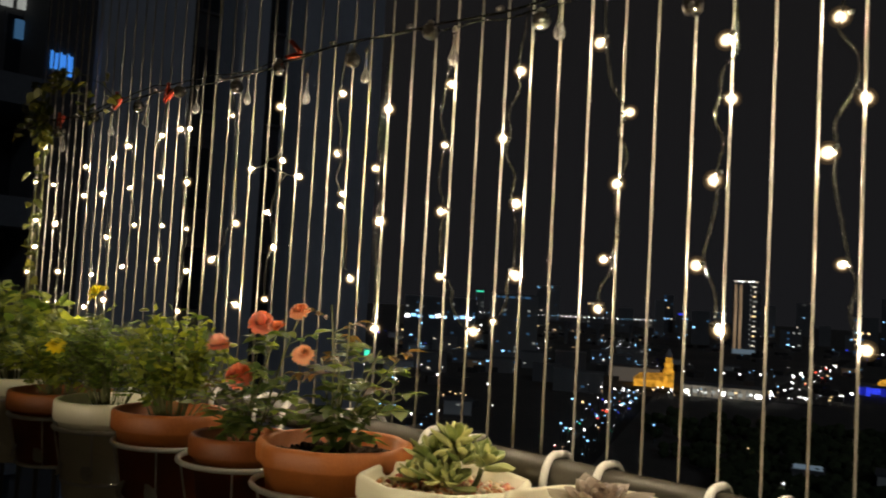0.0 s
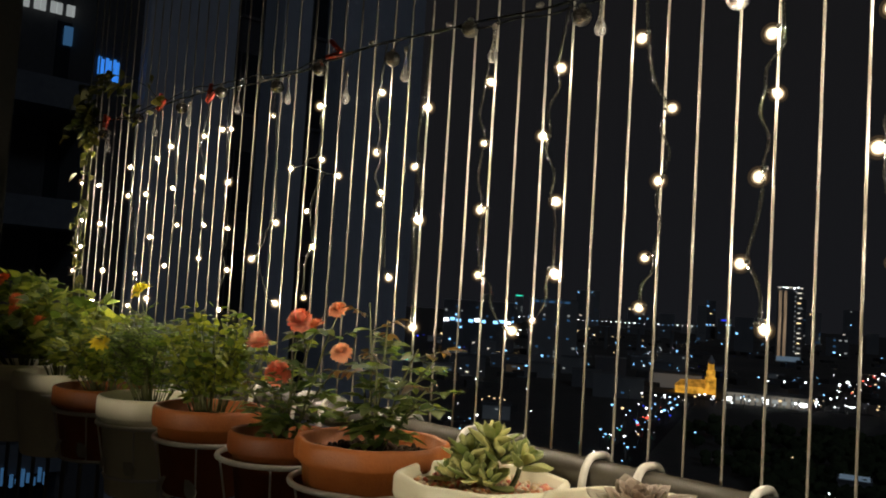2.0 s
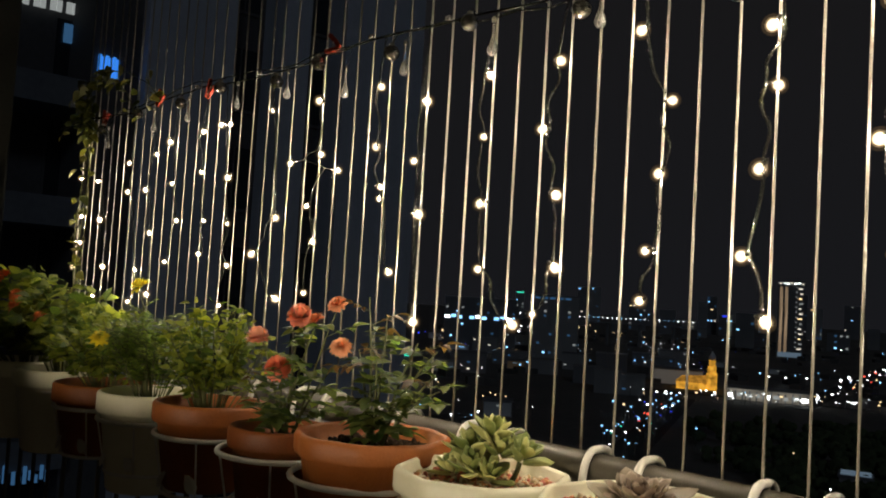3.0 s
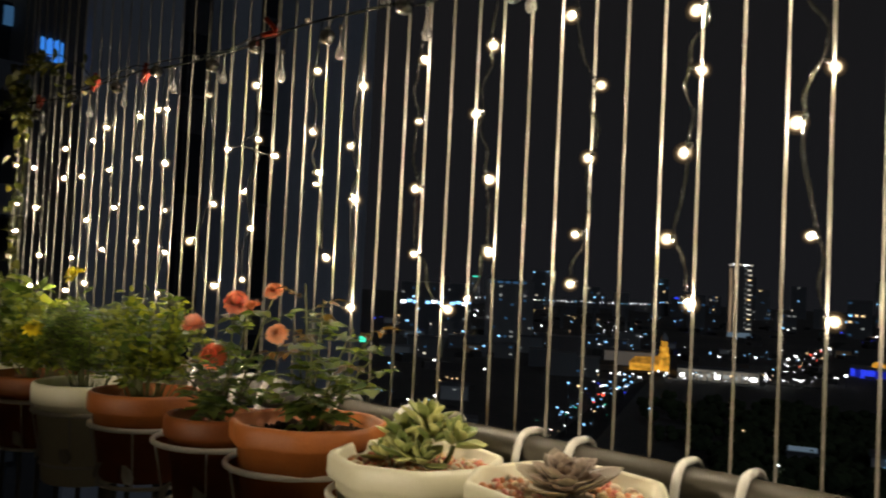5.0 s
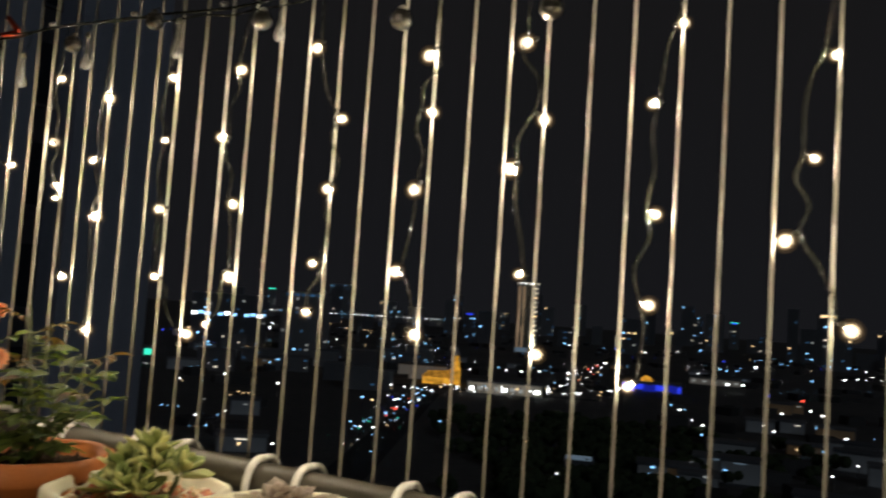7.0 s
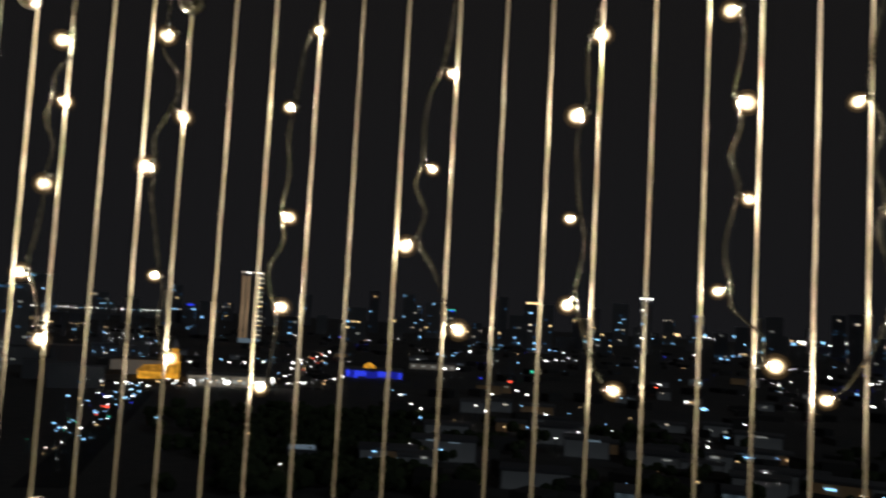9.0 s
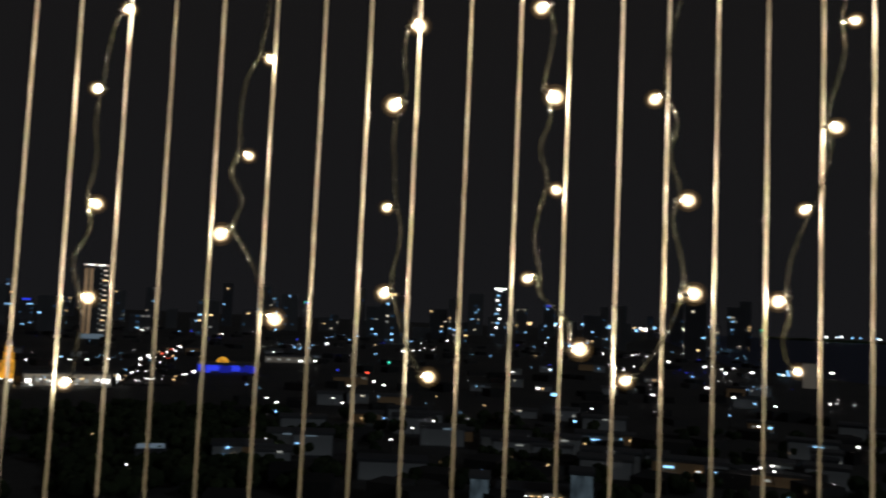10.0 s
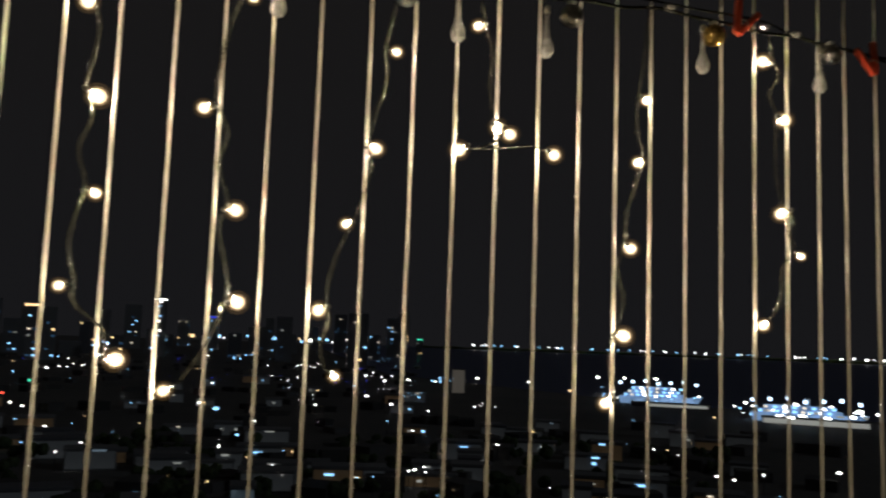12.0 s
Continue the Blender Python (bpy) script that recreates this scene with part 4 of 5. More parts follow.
blooms(o, rust_bloom, [(0.0, -0.16, 0.16), (-0.10, -0.10, 0.20), (-0.06, -0.15, 0.12), (0.06, -0.08, 0.21)], 112, "rust-red lantana flower head")
hanger(-2.39, 0.80, 0.104, 1.09)
hanger(-0.352, 0.812, 0.108, RIM - 0.05)

# vine on the cables
o = empty("climbing_vine", pose(-2.56, FENCE_Y - 0.01, 1.14), "leafy climbing vine trained up the cables", "vine")
vr = random.Random(17)
b = bmesh.new()
for s in range(3):
    line = [Vector((0.03 * s + 0.03 * math.sin(3 * t + s), 0.012 * math.cos(7 * t + s) - 0.012, 0.75 * t)) for t in (i / 30 for i in range(31))]
    line += [line[-1] + Vector(((0.16 + 0.16 * s if s else -0.12) * u, 0.01 * math.sin(9 * u), 0.04 * math.sin(3 * u) - 0.10 * u * u)) for u in (0.2, 0.4, 0.6, 0.8, 1.0)]
    tube(b, line, 0.0022, 6, 0.5)
    for i, p in enumerate(line):
        for r in range(4 if i > 24 else 1):
            if i > 22 or vr.random() < 0.5:
                d = Vector((vr.uniform(-1, 1), vr.uniform(-1, 0.5), vr.uniform(-0.9, 0.4)))
                shared("leaf", vine_leaf_me, Matrix.Translation(p + 0.03 * Vector((vr.uniform(-1, 1), vr.uniform(-0.6, 0.3), vr.uniform(-1, 1)))) @ turned(d, vr.uniform(-1, 1)) @ Matrix.Scale(vr.uniform(0.5, 1.0), 4), o)
part("stem", b, M_STEM, o, "thin twining stems")


# ---- the neighbouring wing ----
GROUND = -50.0
WX = -18.0
wing = empty("apartment_wing", pose(WX, 0, 0), "dim blue-grey apartment wing with recessed window bays", "building")
ROOF = 30.0
for y0, y1 in ((7.75, 9.85), (11.1, 11.9), (13.0, 15.66)):
    b = bmesh.new()
    box(b, -6, 0, y0, y1, GROUND, ROOF)
    part("wall", b, M_WING, wing, smooth=False)
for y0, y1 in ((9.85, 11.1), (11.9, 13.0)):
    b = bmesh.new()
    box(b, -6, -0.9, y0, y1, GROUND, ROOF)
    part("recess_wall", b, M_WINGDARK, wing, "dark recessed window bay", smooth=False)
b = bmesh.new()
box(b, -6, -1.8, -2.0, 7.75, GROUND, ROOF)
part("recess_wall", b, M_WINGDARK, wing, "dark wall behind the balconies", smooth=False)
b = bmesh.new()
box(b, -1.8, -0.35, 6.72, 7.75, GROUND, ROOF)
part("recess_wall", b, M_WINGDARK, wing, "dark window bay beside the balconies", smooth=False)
b = bmesh.new()
box(b, -1.8, 0.0, -2.0, 6.72, 0.0, 0.6, 0.0)
balc_me = mesh_of("balcony", b, M_PARAPET, smooth=False)
b = bmesh.new()
box(b, 0, 0.05, 0, 0.95, 0, 1.5)
pane_me = mesh_of("pane", b, M_PANE, smooth=False)
b = bmesh.new()
box(b, -0.02, 0.04, -0.06, 0.0, -0.06, 1.56)
box(b, -0.02, 0.04, 0.95, 1.01, -0.06, 1.56)
box(b, -0.02, 0.04, -0.06, 1.01, 1.5, 1.56)
box(b, -0.02, 0.06, -0.06, 1.01, -0.08, 0.0)
box(b, 0.03, 0.06, 0.46, 0.5, 0.0, 1.5)
frame_me = mesh_of("window_frame", b, M_WINGDARK, smooth=False)
for k in range(-6, 8):
    z = 2.32 + 2.45 * k
    if -8 < z < 6:
        shared("balcony", balc_me, pose(0, 0, z), wing, "grey balcony parapet with shade put into its colour")
    if -6 < z < 14:
        for y in (10.0, 12.0):
            w = shared("window", frame_me, pose(-0.9, y, z + 0.9), wing)
            shared("pane", pane_me, pose(-0.0, 0, 0), w)
        for y in (0.2, 1.5, 2.8, 4.1, 6.4):
            w = shared("window", frame_me, pose(-1.8, y, z + 0.75), wing)
            shared("pane", pane_me, pose(0.0, 0, 0), w)
# lit openings in the wing
b = bmesh.new()
box(b, 0, 0.06, 0, 0.11, 0, 0.25)
lit_me = mesh_of("lit_pane", b, G_DIMWHITE, smooth=False)
for i in range(5):
    for h in (0, 0.13):
        shared("lit_pane", lit_me, pose(-1.72, 5.52 + 0.345 * i + h, 7.12 + 0.012 * i), wing, "dim lit transom window")
b = bmesh.new()
box(b, 0, 0.06, 0, 0.27, 0, 0.42)
dim_me = mesh_of("lit_pane", b, G_DIMBLUE, smooth=False)
shared("lit_pane", dim_me, pose(-1.72, 6.54, 6.5), wing, "dim blue window")
b = bmesh.new()
for i in range(6):
    box(b, 0, 0.05, 0.078 * i, 0.078 * i + 0.062, 0.10 * (i < 3), 0.47 - 0.04 * (i % 2))
tv = part("lit_pane", b, G_TV, wing, "blue-lit window behind bars", smooth=False)
tv.matrix_basis = pose(-0.34, 6.83, 5.6)
for k, (y, z) in enumerate(((4.9, -2.75), (5.7, -2.8))):
    b = bmesh.new()
    for i in range(7):
        box(b, 0, 0.05, 0.105 * i, 0.105 * i + 0.06, 0.06 * (i % 2), 0.34 - 0.09 * ((i * 7 + k) % 3))
    q = part("lit_pane", b, G_DIMBLUE, wing, "dim blue-lit window behind bars", smooth=False)
    q.matrix_basis = pose(0.02, y, z)

# ---- ground, water, roads ----
b = bmesh.new()
bmesh.ops.create_grid(b, x_segments=2, y_segments=2, size=4900)
g = finish("ground", b, M_GROUND, smooth=False)
g.matrix_basis = pose(0, 0, GROUND)
tagged(g, "dark city ground at night", "ground", kind="structure")
b = bmesh.new()
vs = [b.verts.new(p) for p in ((330, 1150, 0), (420, 760, 0), (560, 430, 0), (900, 60, 0), (4800, 60, 0), (4800, 4800, 0), (900, 4800, 0))]
b.faces.new(vs)
w = finish("water", b, M_WATER, smooth=False)
w.matrix_basis = pose(0, 0, GROUND + 0.3)
tagged(w, "dark blue sea water beyond the harbour", "sea", kind="structure")


def road(name, a, c, width):
    a, c = Vector((*a, 0)), Vector((*c, 0))
    n = (c - a).normalized().cross(Vector((0, 0, 1))) * width / 2
    bm = bmesh.new()
    bot = [bm.verts.new(p) for p in (a - n, a + n, c + n, c - n)]
    bm.faces.new(bot)
    r = finish(name, bm, M_ASPHALT, smooth=False)
    r.matrix_basis = pose(0, 0, GROUND + 0.15)
    tagged(r, "asphalt city street with traffic at night", "road", kind="structure")


road("road", (-270, 455), (-150, 205), 14)
road("road", (-214, 480), (-400, 1183), 14)
road("road", (-330, 470), (-190, 530), 12)


# ---- city lamps ----
b = bmesh.new()
bmesh.ops.create_icosphere(b, subdivisions=2, radius=1.0)
globe = {}
for n, gm in (("white", G_WHITE), ("cool", G_COOL), ("warm", G_WARM), ("red", G_RED), ("teal", G_TEAL), ("blue", G_BLUE)):
    globe[n] = mesh_of("lamp_head", b.copy(), gm)
b.free()
b = bmesh.new()
tube(b, [(0, 0, 0), (0, 0, 1)], 0.12, 6)
pole_me = mesh_of("pole", b, M_ASPHALT)
LABEL = {"white": "white street lamp shining over the dark city", "cool": "cool bluish street lamp in the dark city", "warm": "warm yellowish street lamp in the dark city", "red": "red signal light in the dark city", "teal": "teal-green light in the dark city", "blue": "deep blue light in the dark city"}


lr = random.Random(41)


def city_lamp(x, y, tone="white", size=1.0, z=None):
    """A lamp on its pole, its head enlarged by strength and distance for the view."""
    top = 7.0 if z is None else z - GROUND
    d = math.hypot(x, y)
    o = empty("street_lamp", pose(x, y, GROUND), LABEL[tone], "street lamp", "city street lamps")
    shared("pole", pole_me, Matrix.Diagonal((1, 1, top, 1)), o)
    shared("lamp_head", globe[tone], Matrix.Translation((0, 0, top)) @ Matrix.Diagonal((size * d / 860 * lr.uniform(0.9, 1.7), size * d / 860, size * d / 860 * lr.uniform(0.7, 1.0), 1)), o)


cr = random.Random(5)
# around the lit church and along the streets
for x, y in [(-235, 230), (-237, 247), (-301, 351), (-238, 281), (-240, 342), (-192, 267), (-238, 361), (-226, 352), (-176, 205), (-253, 413), (-254, 446), (-239, 469), (-240, 506), (-214, 528), (-271, 700), (-261, 659), (-279, 642), (-286, 622), (-316, 592), (-185, 558), (-130, 485), (-102, 419), (-72, 434)]:
    city_lamp(x, y, cr.choice(("white", "white", "white", "cool")), cr.uniform(0.5, 1.25))
for x, y, tone in [(-345, 322, "cool"), (-184, 259, "cool"), (-163, 242, "cool"), (-218, 352, "cool"), (-230, 336, "warm"), (-296, 616, "white"), (-258, 1220, "blue"), (-70, 290, "white"), (-79, 621, "red"), (-107, 900, "cool"), (-65, 547, "white"), (-274, 739, "red"), (-75, 508, "white"), (-205, 318, "red"), (-198, 300, "cool"), (-178, 262, "white"), (-172, 300, "cool")]:
    city_lamp(x, y, tone, cr.uniform(0.7, 1.3))
# street traffic: lamps, headlights and tail lights
def along(a, c, n, tones, low, high, spread):
    for i in range(n):
        u = (i + cr.random()) / n
        city_lamp(a[0] + (c[0] - a[0]) * u + cr.uniform(-spread, spread), a[1] + (c[1] - a[1]) * u + cr.uniform(-spread, spread), cr.choice(tones), cr.uniform(low, high), GROUND + cr.uniform(2.5, 6))


along((-262, 428), (-165, 228), 64, ("white", "white", "cool", "cool", "cool", "red", "warm", "teal", "blue"), 0.2, 0.85, 9)
along((-285, 425), (-190, 545), 60, ("white", "white", "white", "warm"), 0.2, 0.9, 12)
along((-214, 500), (-330, 950), 36, ("white", "white", "cool", "warm", "red"), 0.25, 0.75, 10)
# middle districts
for x, y, tone, s in [(-93, 402, "white", 1.0), (-64, 414, "white", 1.0), (-56, 523, "white", 1.0), (-35, 418, "white", 1.2), (-38, 363, "cool", 0.9), (-24, 336, "white", 0.8), (-29, 303, "white", 0.9), (46, 513, "cool", 1.9), (51, 352, "white", 1.2), (25, 668, "red", 0.8), (46, 295, "white", 1.0), (186, 754, "cool", 1.1), (238, 838, "white", 1.2), (274, 874, "white", 1.0), (162, 552, "white", 1.2), (128, 398, "white", 0.9), (94, 276, "white", 1.0), (172, 505, "white", 0.8), (-78, 762, "teal", 1.5), (-86, 989, "white", 1.2), (-103, 636, "blue", 1.0), (-119, 462, "white", 0.9), (-94, 233, "white", 0.9)]:
    city_lamp(x, y, tone, s)
for x, y, tone, s in [(-126, 282, "warm", 0.6), (-148, 719, "white", 1.0), (-138, 729, "white", 1.0), (0, 549, "cool", 0.6), (226, 1031, "white", 1.2), (110, 545, "white", 0.9), (-51, 452, "cool", 0.7), (44, 384, "cool", 1.1), (59, 443, "white", 0.8), (40, 316, "warm", 0.8), (165, 628, "white", 1.1), (74, 269, "cool", 1.0), (128, 442, "cool", 0.8), (92, 282, "white", 1.3), (149, 344, "white", 1.0), (413, 872, "white", 1.0), (378, 937, "white", 1.1), (294, 844, "white", 0.9), (214, 324, "white", 1.1)]:
    city_lamp(x, y, tone, s)
for x, y, tone, s in [(218, 320, "warm", 0.9), (194, 255, "white", 1.0), (195, 247, "white", 1.3), (214, 255, "white", 1.1), (249, 256, "white", 1.7), (279, 398, "white", 0.8), (621, 590, "white", 1.0), (386, 724, "warm", 1.1), (-17, 361, "white", 0.8), (97, 287, "white", 1.0), (89, 279, "white", 0.9)]:
    city_lamp(x, y, tone, s)
# faint scatter over the rest of the city: too many to count
TONES = ("white", "cool", "warm", "red", "teal", "blue")
far_me = bpy.data.meshes.new("distant_lights")
fb = bmesh.new()


def faint(x, y, tone, size, z):
    """A distant lamp globe without a post, enlarged by distance for the camera's view."""
    d = math.hypot(x, y)
    for f in bmesh.ops.create_icosphere(fb, subdivisions=1, radius=size * d / 620, matrix=Matrix.Translation((x, y, z)))["verts"]:
        for face in f.link_faces:
            face.material_index = TONES.index(tone)


count = 0
while count < 260:
    bear, dip = radians(cr.uniform(-49, 42) if count % 3 else cr.uniform(-47, -30)), radians(cr.choice((cr.uniform(1.5, 4), cr.uniform(1.5, 11))))
    d = 50 / math.tan(dip)
    x, y = d * math.sin(bear), d * math.cos(bear)
    park = -42 < math.degrees(bear) < -17 and math.degrees(dip) > 4.6
    sea = math.degrees(bear) > 20 and d > 620
    if park or sea:
        continue
    count += 1
    tone = cr.choice(("white", "white", "cool", "cool", "cool", "warm", "blue") if dip < 0.08 else ("white", "cool", "warm"))
    big = 0.16 + 0.7 * cr.random() ** 2.6
    faint(x, y, tone, big, GROUND + 5)
    # some stand in a row along a street or a facade
    if cr.random() < (0.4 if dip < 0.08 else 0.15):
        for k in range(cr.randint(2, 5)):
            off = (k + 1) * cr.uniform(0.004, 0.009) * d
            faint(x + off * math.cos(bear), y - off * math.sin(bear), tone, big * cr.uniform(0.4, 0.9), GROUND + 5 + cr.uniform(-1, 2) * d / 400)
# lights along the far shore, the bridge and the far city strip
for i in range(60):
    u = i / 59 + cr.uniform(-0.02, 0.02)
    bear = radians(21.5 + 26 * u)
    if cr.random() < 0.82:
        faint(4300 * math.sin(bear), 4300 * math.cos(bear), cr.choice(("white", "cool")), cr.uniform(0.35, 0.85), -24 - 4 * u + cr.uniform(-2, 2))
for i in range(46):
    bear = radians(-43.5 + 13.5 * i / 45)
    faint(1180 * math.sin(bear), 1180 * math.cos(bear), cr.choice(("white", "white", "cool")), cr.uniform(0.22, 0.42), -15 + 0.06 * i)
for i in range(44):
    bear = radians(2 + 12.5 * i / 43 + cr.uniform(-0.3, 0.3))
    faint(3000 * math.sin(bear), 3000 * math.cos(bear), cr.choice(("white", "cool", "white", "cool", "warm")), cr.uniform(0.5, 1.5), -20 + cr.uniform(-6, 8))
fb.to_mesh(far_me)
fb.free()
for n in TONES:
    far_me.materials.append(globe[n].materials[0])
tagged(new("distant_lights", far_me), "scattered small lights of the distant city", "city lights", kind="stuff")


# ---- buildings ----
def block(name, x, y, w, d, h, label, wall=None, category="building", face=True, group=""):
    """A building turned to face the balcony, with a roof slab and parapet."""
    turn = math.degrees(math.atan2(-x, y)) if face else 0
    o = empty(name, pose(x, y, GROUND, 0, 0, turn), label, category, group)
    bm = bmesh.new()
    box(bm, -w / 2, w / 2, -d / 2, d / 2, 0, h)
    part("wall", bm, wall or M_BUILD, o, smooth=False)
    bm = bmesh.new()
    box(bm, -w / 2 - 0.4, w / 2 + 0.4, -d / 2 - 0.4, d / 2 + 0.4, h, h + 0.8)
    part("roof", bm, M_BUILD, o, smooth=False)
    return o


def windows(o, w, d, h, tones, share, seed, step=(4.5, 3.4), size=(1.9, 1.4)):
    """Lit windows on the face towards the balcony."""
    wr = random.Random(seed)
    cols, rows = max(1, int(w / step[0])), max(1, int(h / step[1]))
    for i in range(cols):
        for j in range(rows):
            if wr.random() < share:
                me = pane_meshes[wr.choice(tones)]
                shared("window", me, Matrix.Translation((-w / 2 + (i + 0.5) * w / cols, -d / 2 - 0.1, (j + 0.6) * h / rows)) @ Matrix.Diagonal((size[0], 1, size[1], 1)), o)


b = bmesh.new()
box(b, -0.5, 0.5, -0.1, 0.1, -0.5, 0.5)
pane_meshes = {n: mesh_of("window", b.copy(), gm, smooth=False) for n, gm in (("white", G_WHITE), ("soft", G_SOFT), ("dimblue", G_DEEPBLUE), ("cool", G_COOL), ("dimcool", G_DIMBLUE), ("warm", G_WARM), ("dim", G_DIMWHITE), ("blue", G_BLUE), ("teal", G_TEAL), ("amber", G_AMBERL), ("beige", G_BEIGE), ("grey", G_GREY), ("hall", G_HALL), ("red", G_RED), ("paleblue", G_PALEBLUE), ("steel", G_STEEL), ("shade", G_SHADE), ("shade_warm", G_SHADEW))}
b.free()


def lit_panel(o, tone, x, y, z, w, h, name="window", label=""):
    shared(name, pane_meshes[tone], Matrix.Translation((x, y, z)) @ Matrix.Diagonal((w, 1, h, 1)), o, label)


# slim tower: edge strips glow in place of floodlights, with a column of balcony lights
o = block("tower", -500, 1095, 32, 26, 96, "tall apartment tower with glowing edge strips and balcony lights")
for x in (-11.6, -5.4):
    lit_panel(o, "beige", x, -13.2, 46, 3.4, 90, "glow_strip", "beige facade strip with floodlight put in as glow")
for j in range(13):
    lit_panel(o, ("soft", "dim", "warm", "soft")[j % 4], 11 + 1.2 * (j % 2), -13.3, 12 + 6.4 * j, 5 - (j % 3), 1.5, "balcony_light")
    lit_panel(o, "dim", 6.5, -13.3, 14 + 6.4 * j, 1.5, 1.2, "balcony_light")
for i in range(7):
    lit_panel(o, "white" if i % 3 else "soft", -13 + 4.4 * i, -13.3, 95 + (i % 2), 2.4, 1.4, "crown_light")
lit_panel(o, "paleblue", 0, -13.4, 4, 28, 6, "podium_glass", "cyan-lit podium glass")

# church: nave, roof and tower glow amber in place of floodlights
o = empty("church", pose(-300, 525, GROUND, 0, 0, 30), "church with a stepped bell tower, surfaces glowing amber", "church")
b = bmesh.new()
box(b, -15, 4, -8, 8, 0, 4.6)
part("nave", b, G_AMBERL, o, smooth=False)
b = bmesh.new()
vs = [b.verts.new(p) for p in ((-15.5, -8.6, 4.6), (4.2, -8.6, 4.6), (4.2, 8.6, 4.6), (-15.5, 8.6, 4.6), (-11.5, 0, 8.5), (4.2, 0, 9.5))]
for f in ((0, 1, 5, 4), (2, 3, 4, 5), (1, 2, 5), (3, 0, 4), (0, 3, 2, 1)):
    b.faces.new([vs[i] for i in f])
part("roof", b, G_AMBERROOF, o, "sloping roof with an amber glow put in", smooth=False)
b = bmesh.new()
box(b, 4, 11, -3.5, 3.5, 0, 11, 0.2)
box(b, 4.7, 10.3, -2.8, 2.8, 11, 16, 0.2)
box(b, 5.5, 9.5, -2.0, 2.0, 16, 20, 0.2)
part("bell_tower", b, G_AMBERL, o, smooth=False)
b = bmesh.new()
lathe(b, [(2.4, 20), (2.3, 22), (1.2, 24), (0.3, 26)], 12)
t = part("spire", b, M_SHIP, o)
t.matrix_basis = pose(7.5, 0, 0)

o = block("hall", -330, 545, 36, 20, 10, "plain grey windowless hall with a faintly glowing front")
lit_panel(o, "grey", 0, -10.2, 5, 35.5, 9.6, "facade", "faintly glowing grey facade")
o = block("market_hall", -243, 505, 48, 18, 7, "low market hall with a glowing pale front and a row of openings")
lit_panel(o, "hall", 0, -9.15, 3.6, 47, 6.4, "facade", "pale facade with floodlight put in as glow")
for i in range(12):
    lit_panel(o, "shade", -22 + 4 * i, -9.3, 3.2, 0.8, 5.6, "pilaster", "faintly glowing pilaster")
for i in range(9):
    lit_panel(o, "dim" if i % 4 else "white", -21 + 5.2 * i, -9.4, 3.0 + 0.5 * (i % 2), 2.4 + (i % 3) * 0.6, 2.2)
# bays and dome emit the floodlight's colour themselves; no floodlamp stands here
o = block("stadium", -191, 655, 44, 22, 7, "low round hall glowing deep blue under a glowing amber dome", category="stadium")
stadium_rnd = random.Random(19)
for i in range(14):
    lit_panel(o, stadium_rnd.choice(("blue", "blue", "blue", "dimblue")), -20.3 + 3.1 * i, -11.2, 3.4 + stadium_rnd.uniform(-0.5, 0.5), stadium_rnd.uniform(2.4, 3.0), stadium_rnd.uniform(4.0, 6.0), "lit_bay", "bay with a deep blue glow put in")
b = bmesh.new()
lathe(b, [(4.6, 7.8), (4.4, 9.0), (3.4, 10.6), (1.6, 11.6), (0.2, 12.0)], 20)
t = part("dome", b, G_AMBERL, o, "dome with an amber glow put in")
t.matrix_basis = pose(-4, -4, 0)
o = block("hall", -176, 800, 44, 18, 6, "low pale hall with a glowing front")
lit_panel(o, "grey", 0, -9.2, 3.2, 43, 5, "facade", "pale glowing facade")
for i in range(5):
    lit_panel(o, "dim", -18 + 9 * i, -9.4, 3.4, 3, 1.6)
o = block("house", -102, 271, 9, 9, 5, "small house with a pale blue glowing roof", category="house")
b = bmesh.new()
box(b, -4.2, 4.2, -4.2, 4.2, 5.9, 6.1)
part("roof_sheet", b, G_PALEBLUE, o, "roof sheet with a pale blue glow put in", smooth=False)
# long cyan-lit building at the edge of the wing
o = block("office_building", -590, 610, 70, 20, 52, "office block with a long cyan-white lit floor")
for i in range(11):
    if i % 4 != 3:
        lit_panel(o, "cool" if i % 5 else "white", -32 + 6 * i, -10.3, 33 + (i % 2), 4.5, 2.6)
windows(o, 70, 20, 48, ("dimcool", "dim", "cool"), 0.10, 301, (5, 4), (2.0, 1.6))
o = block("office_building", -505, 620, 44, 20, 58, "office block with cyan-lit crown floors")
windows(o, 44, 20, 54, ("dimcool", "dimcool", "cool", "dim"), 0.14, 302, (5, 4), (2.2, 1.6))
for i in range(5):
    lit_panel(o, "dimcool", -16 + 7 * i, -10.3, 56, 5, 1.8)
o = block("sign_tower", -478, 418, 6, 6, 12, "small block with a round teal sign")
lit_panel(o, "teal", 0, -3.3, 8.5, 5, 4.2, "sign", "glowing teal-green sign")

# far downtown
tr = random.Random(23)
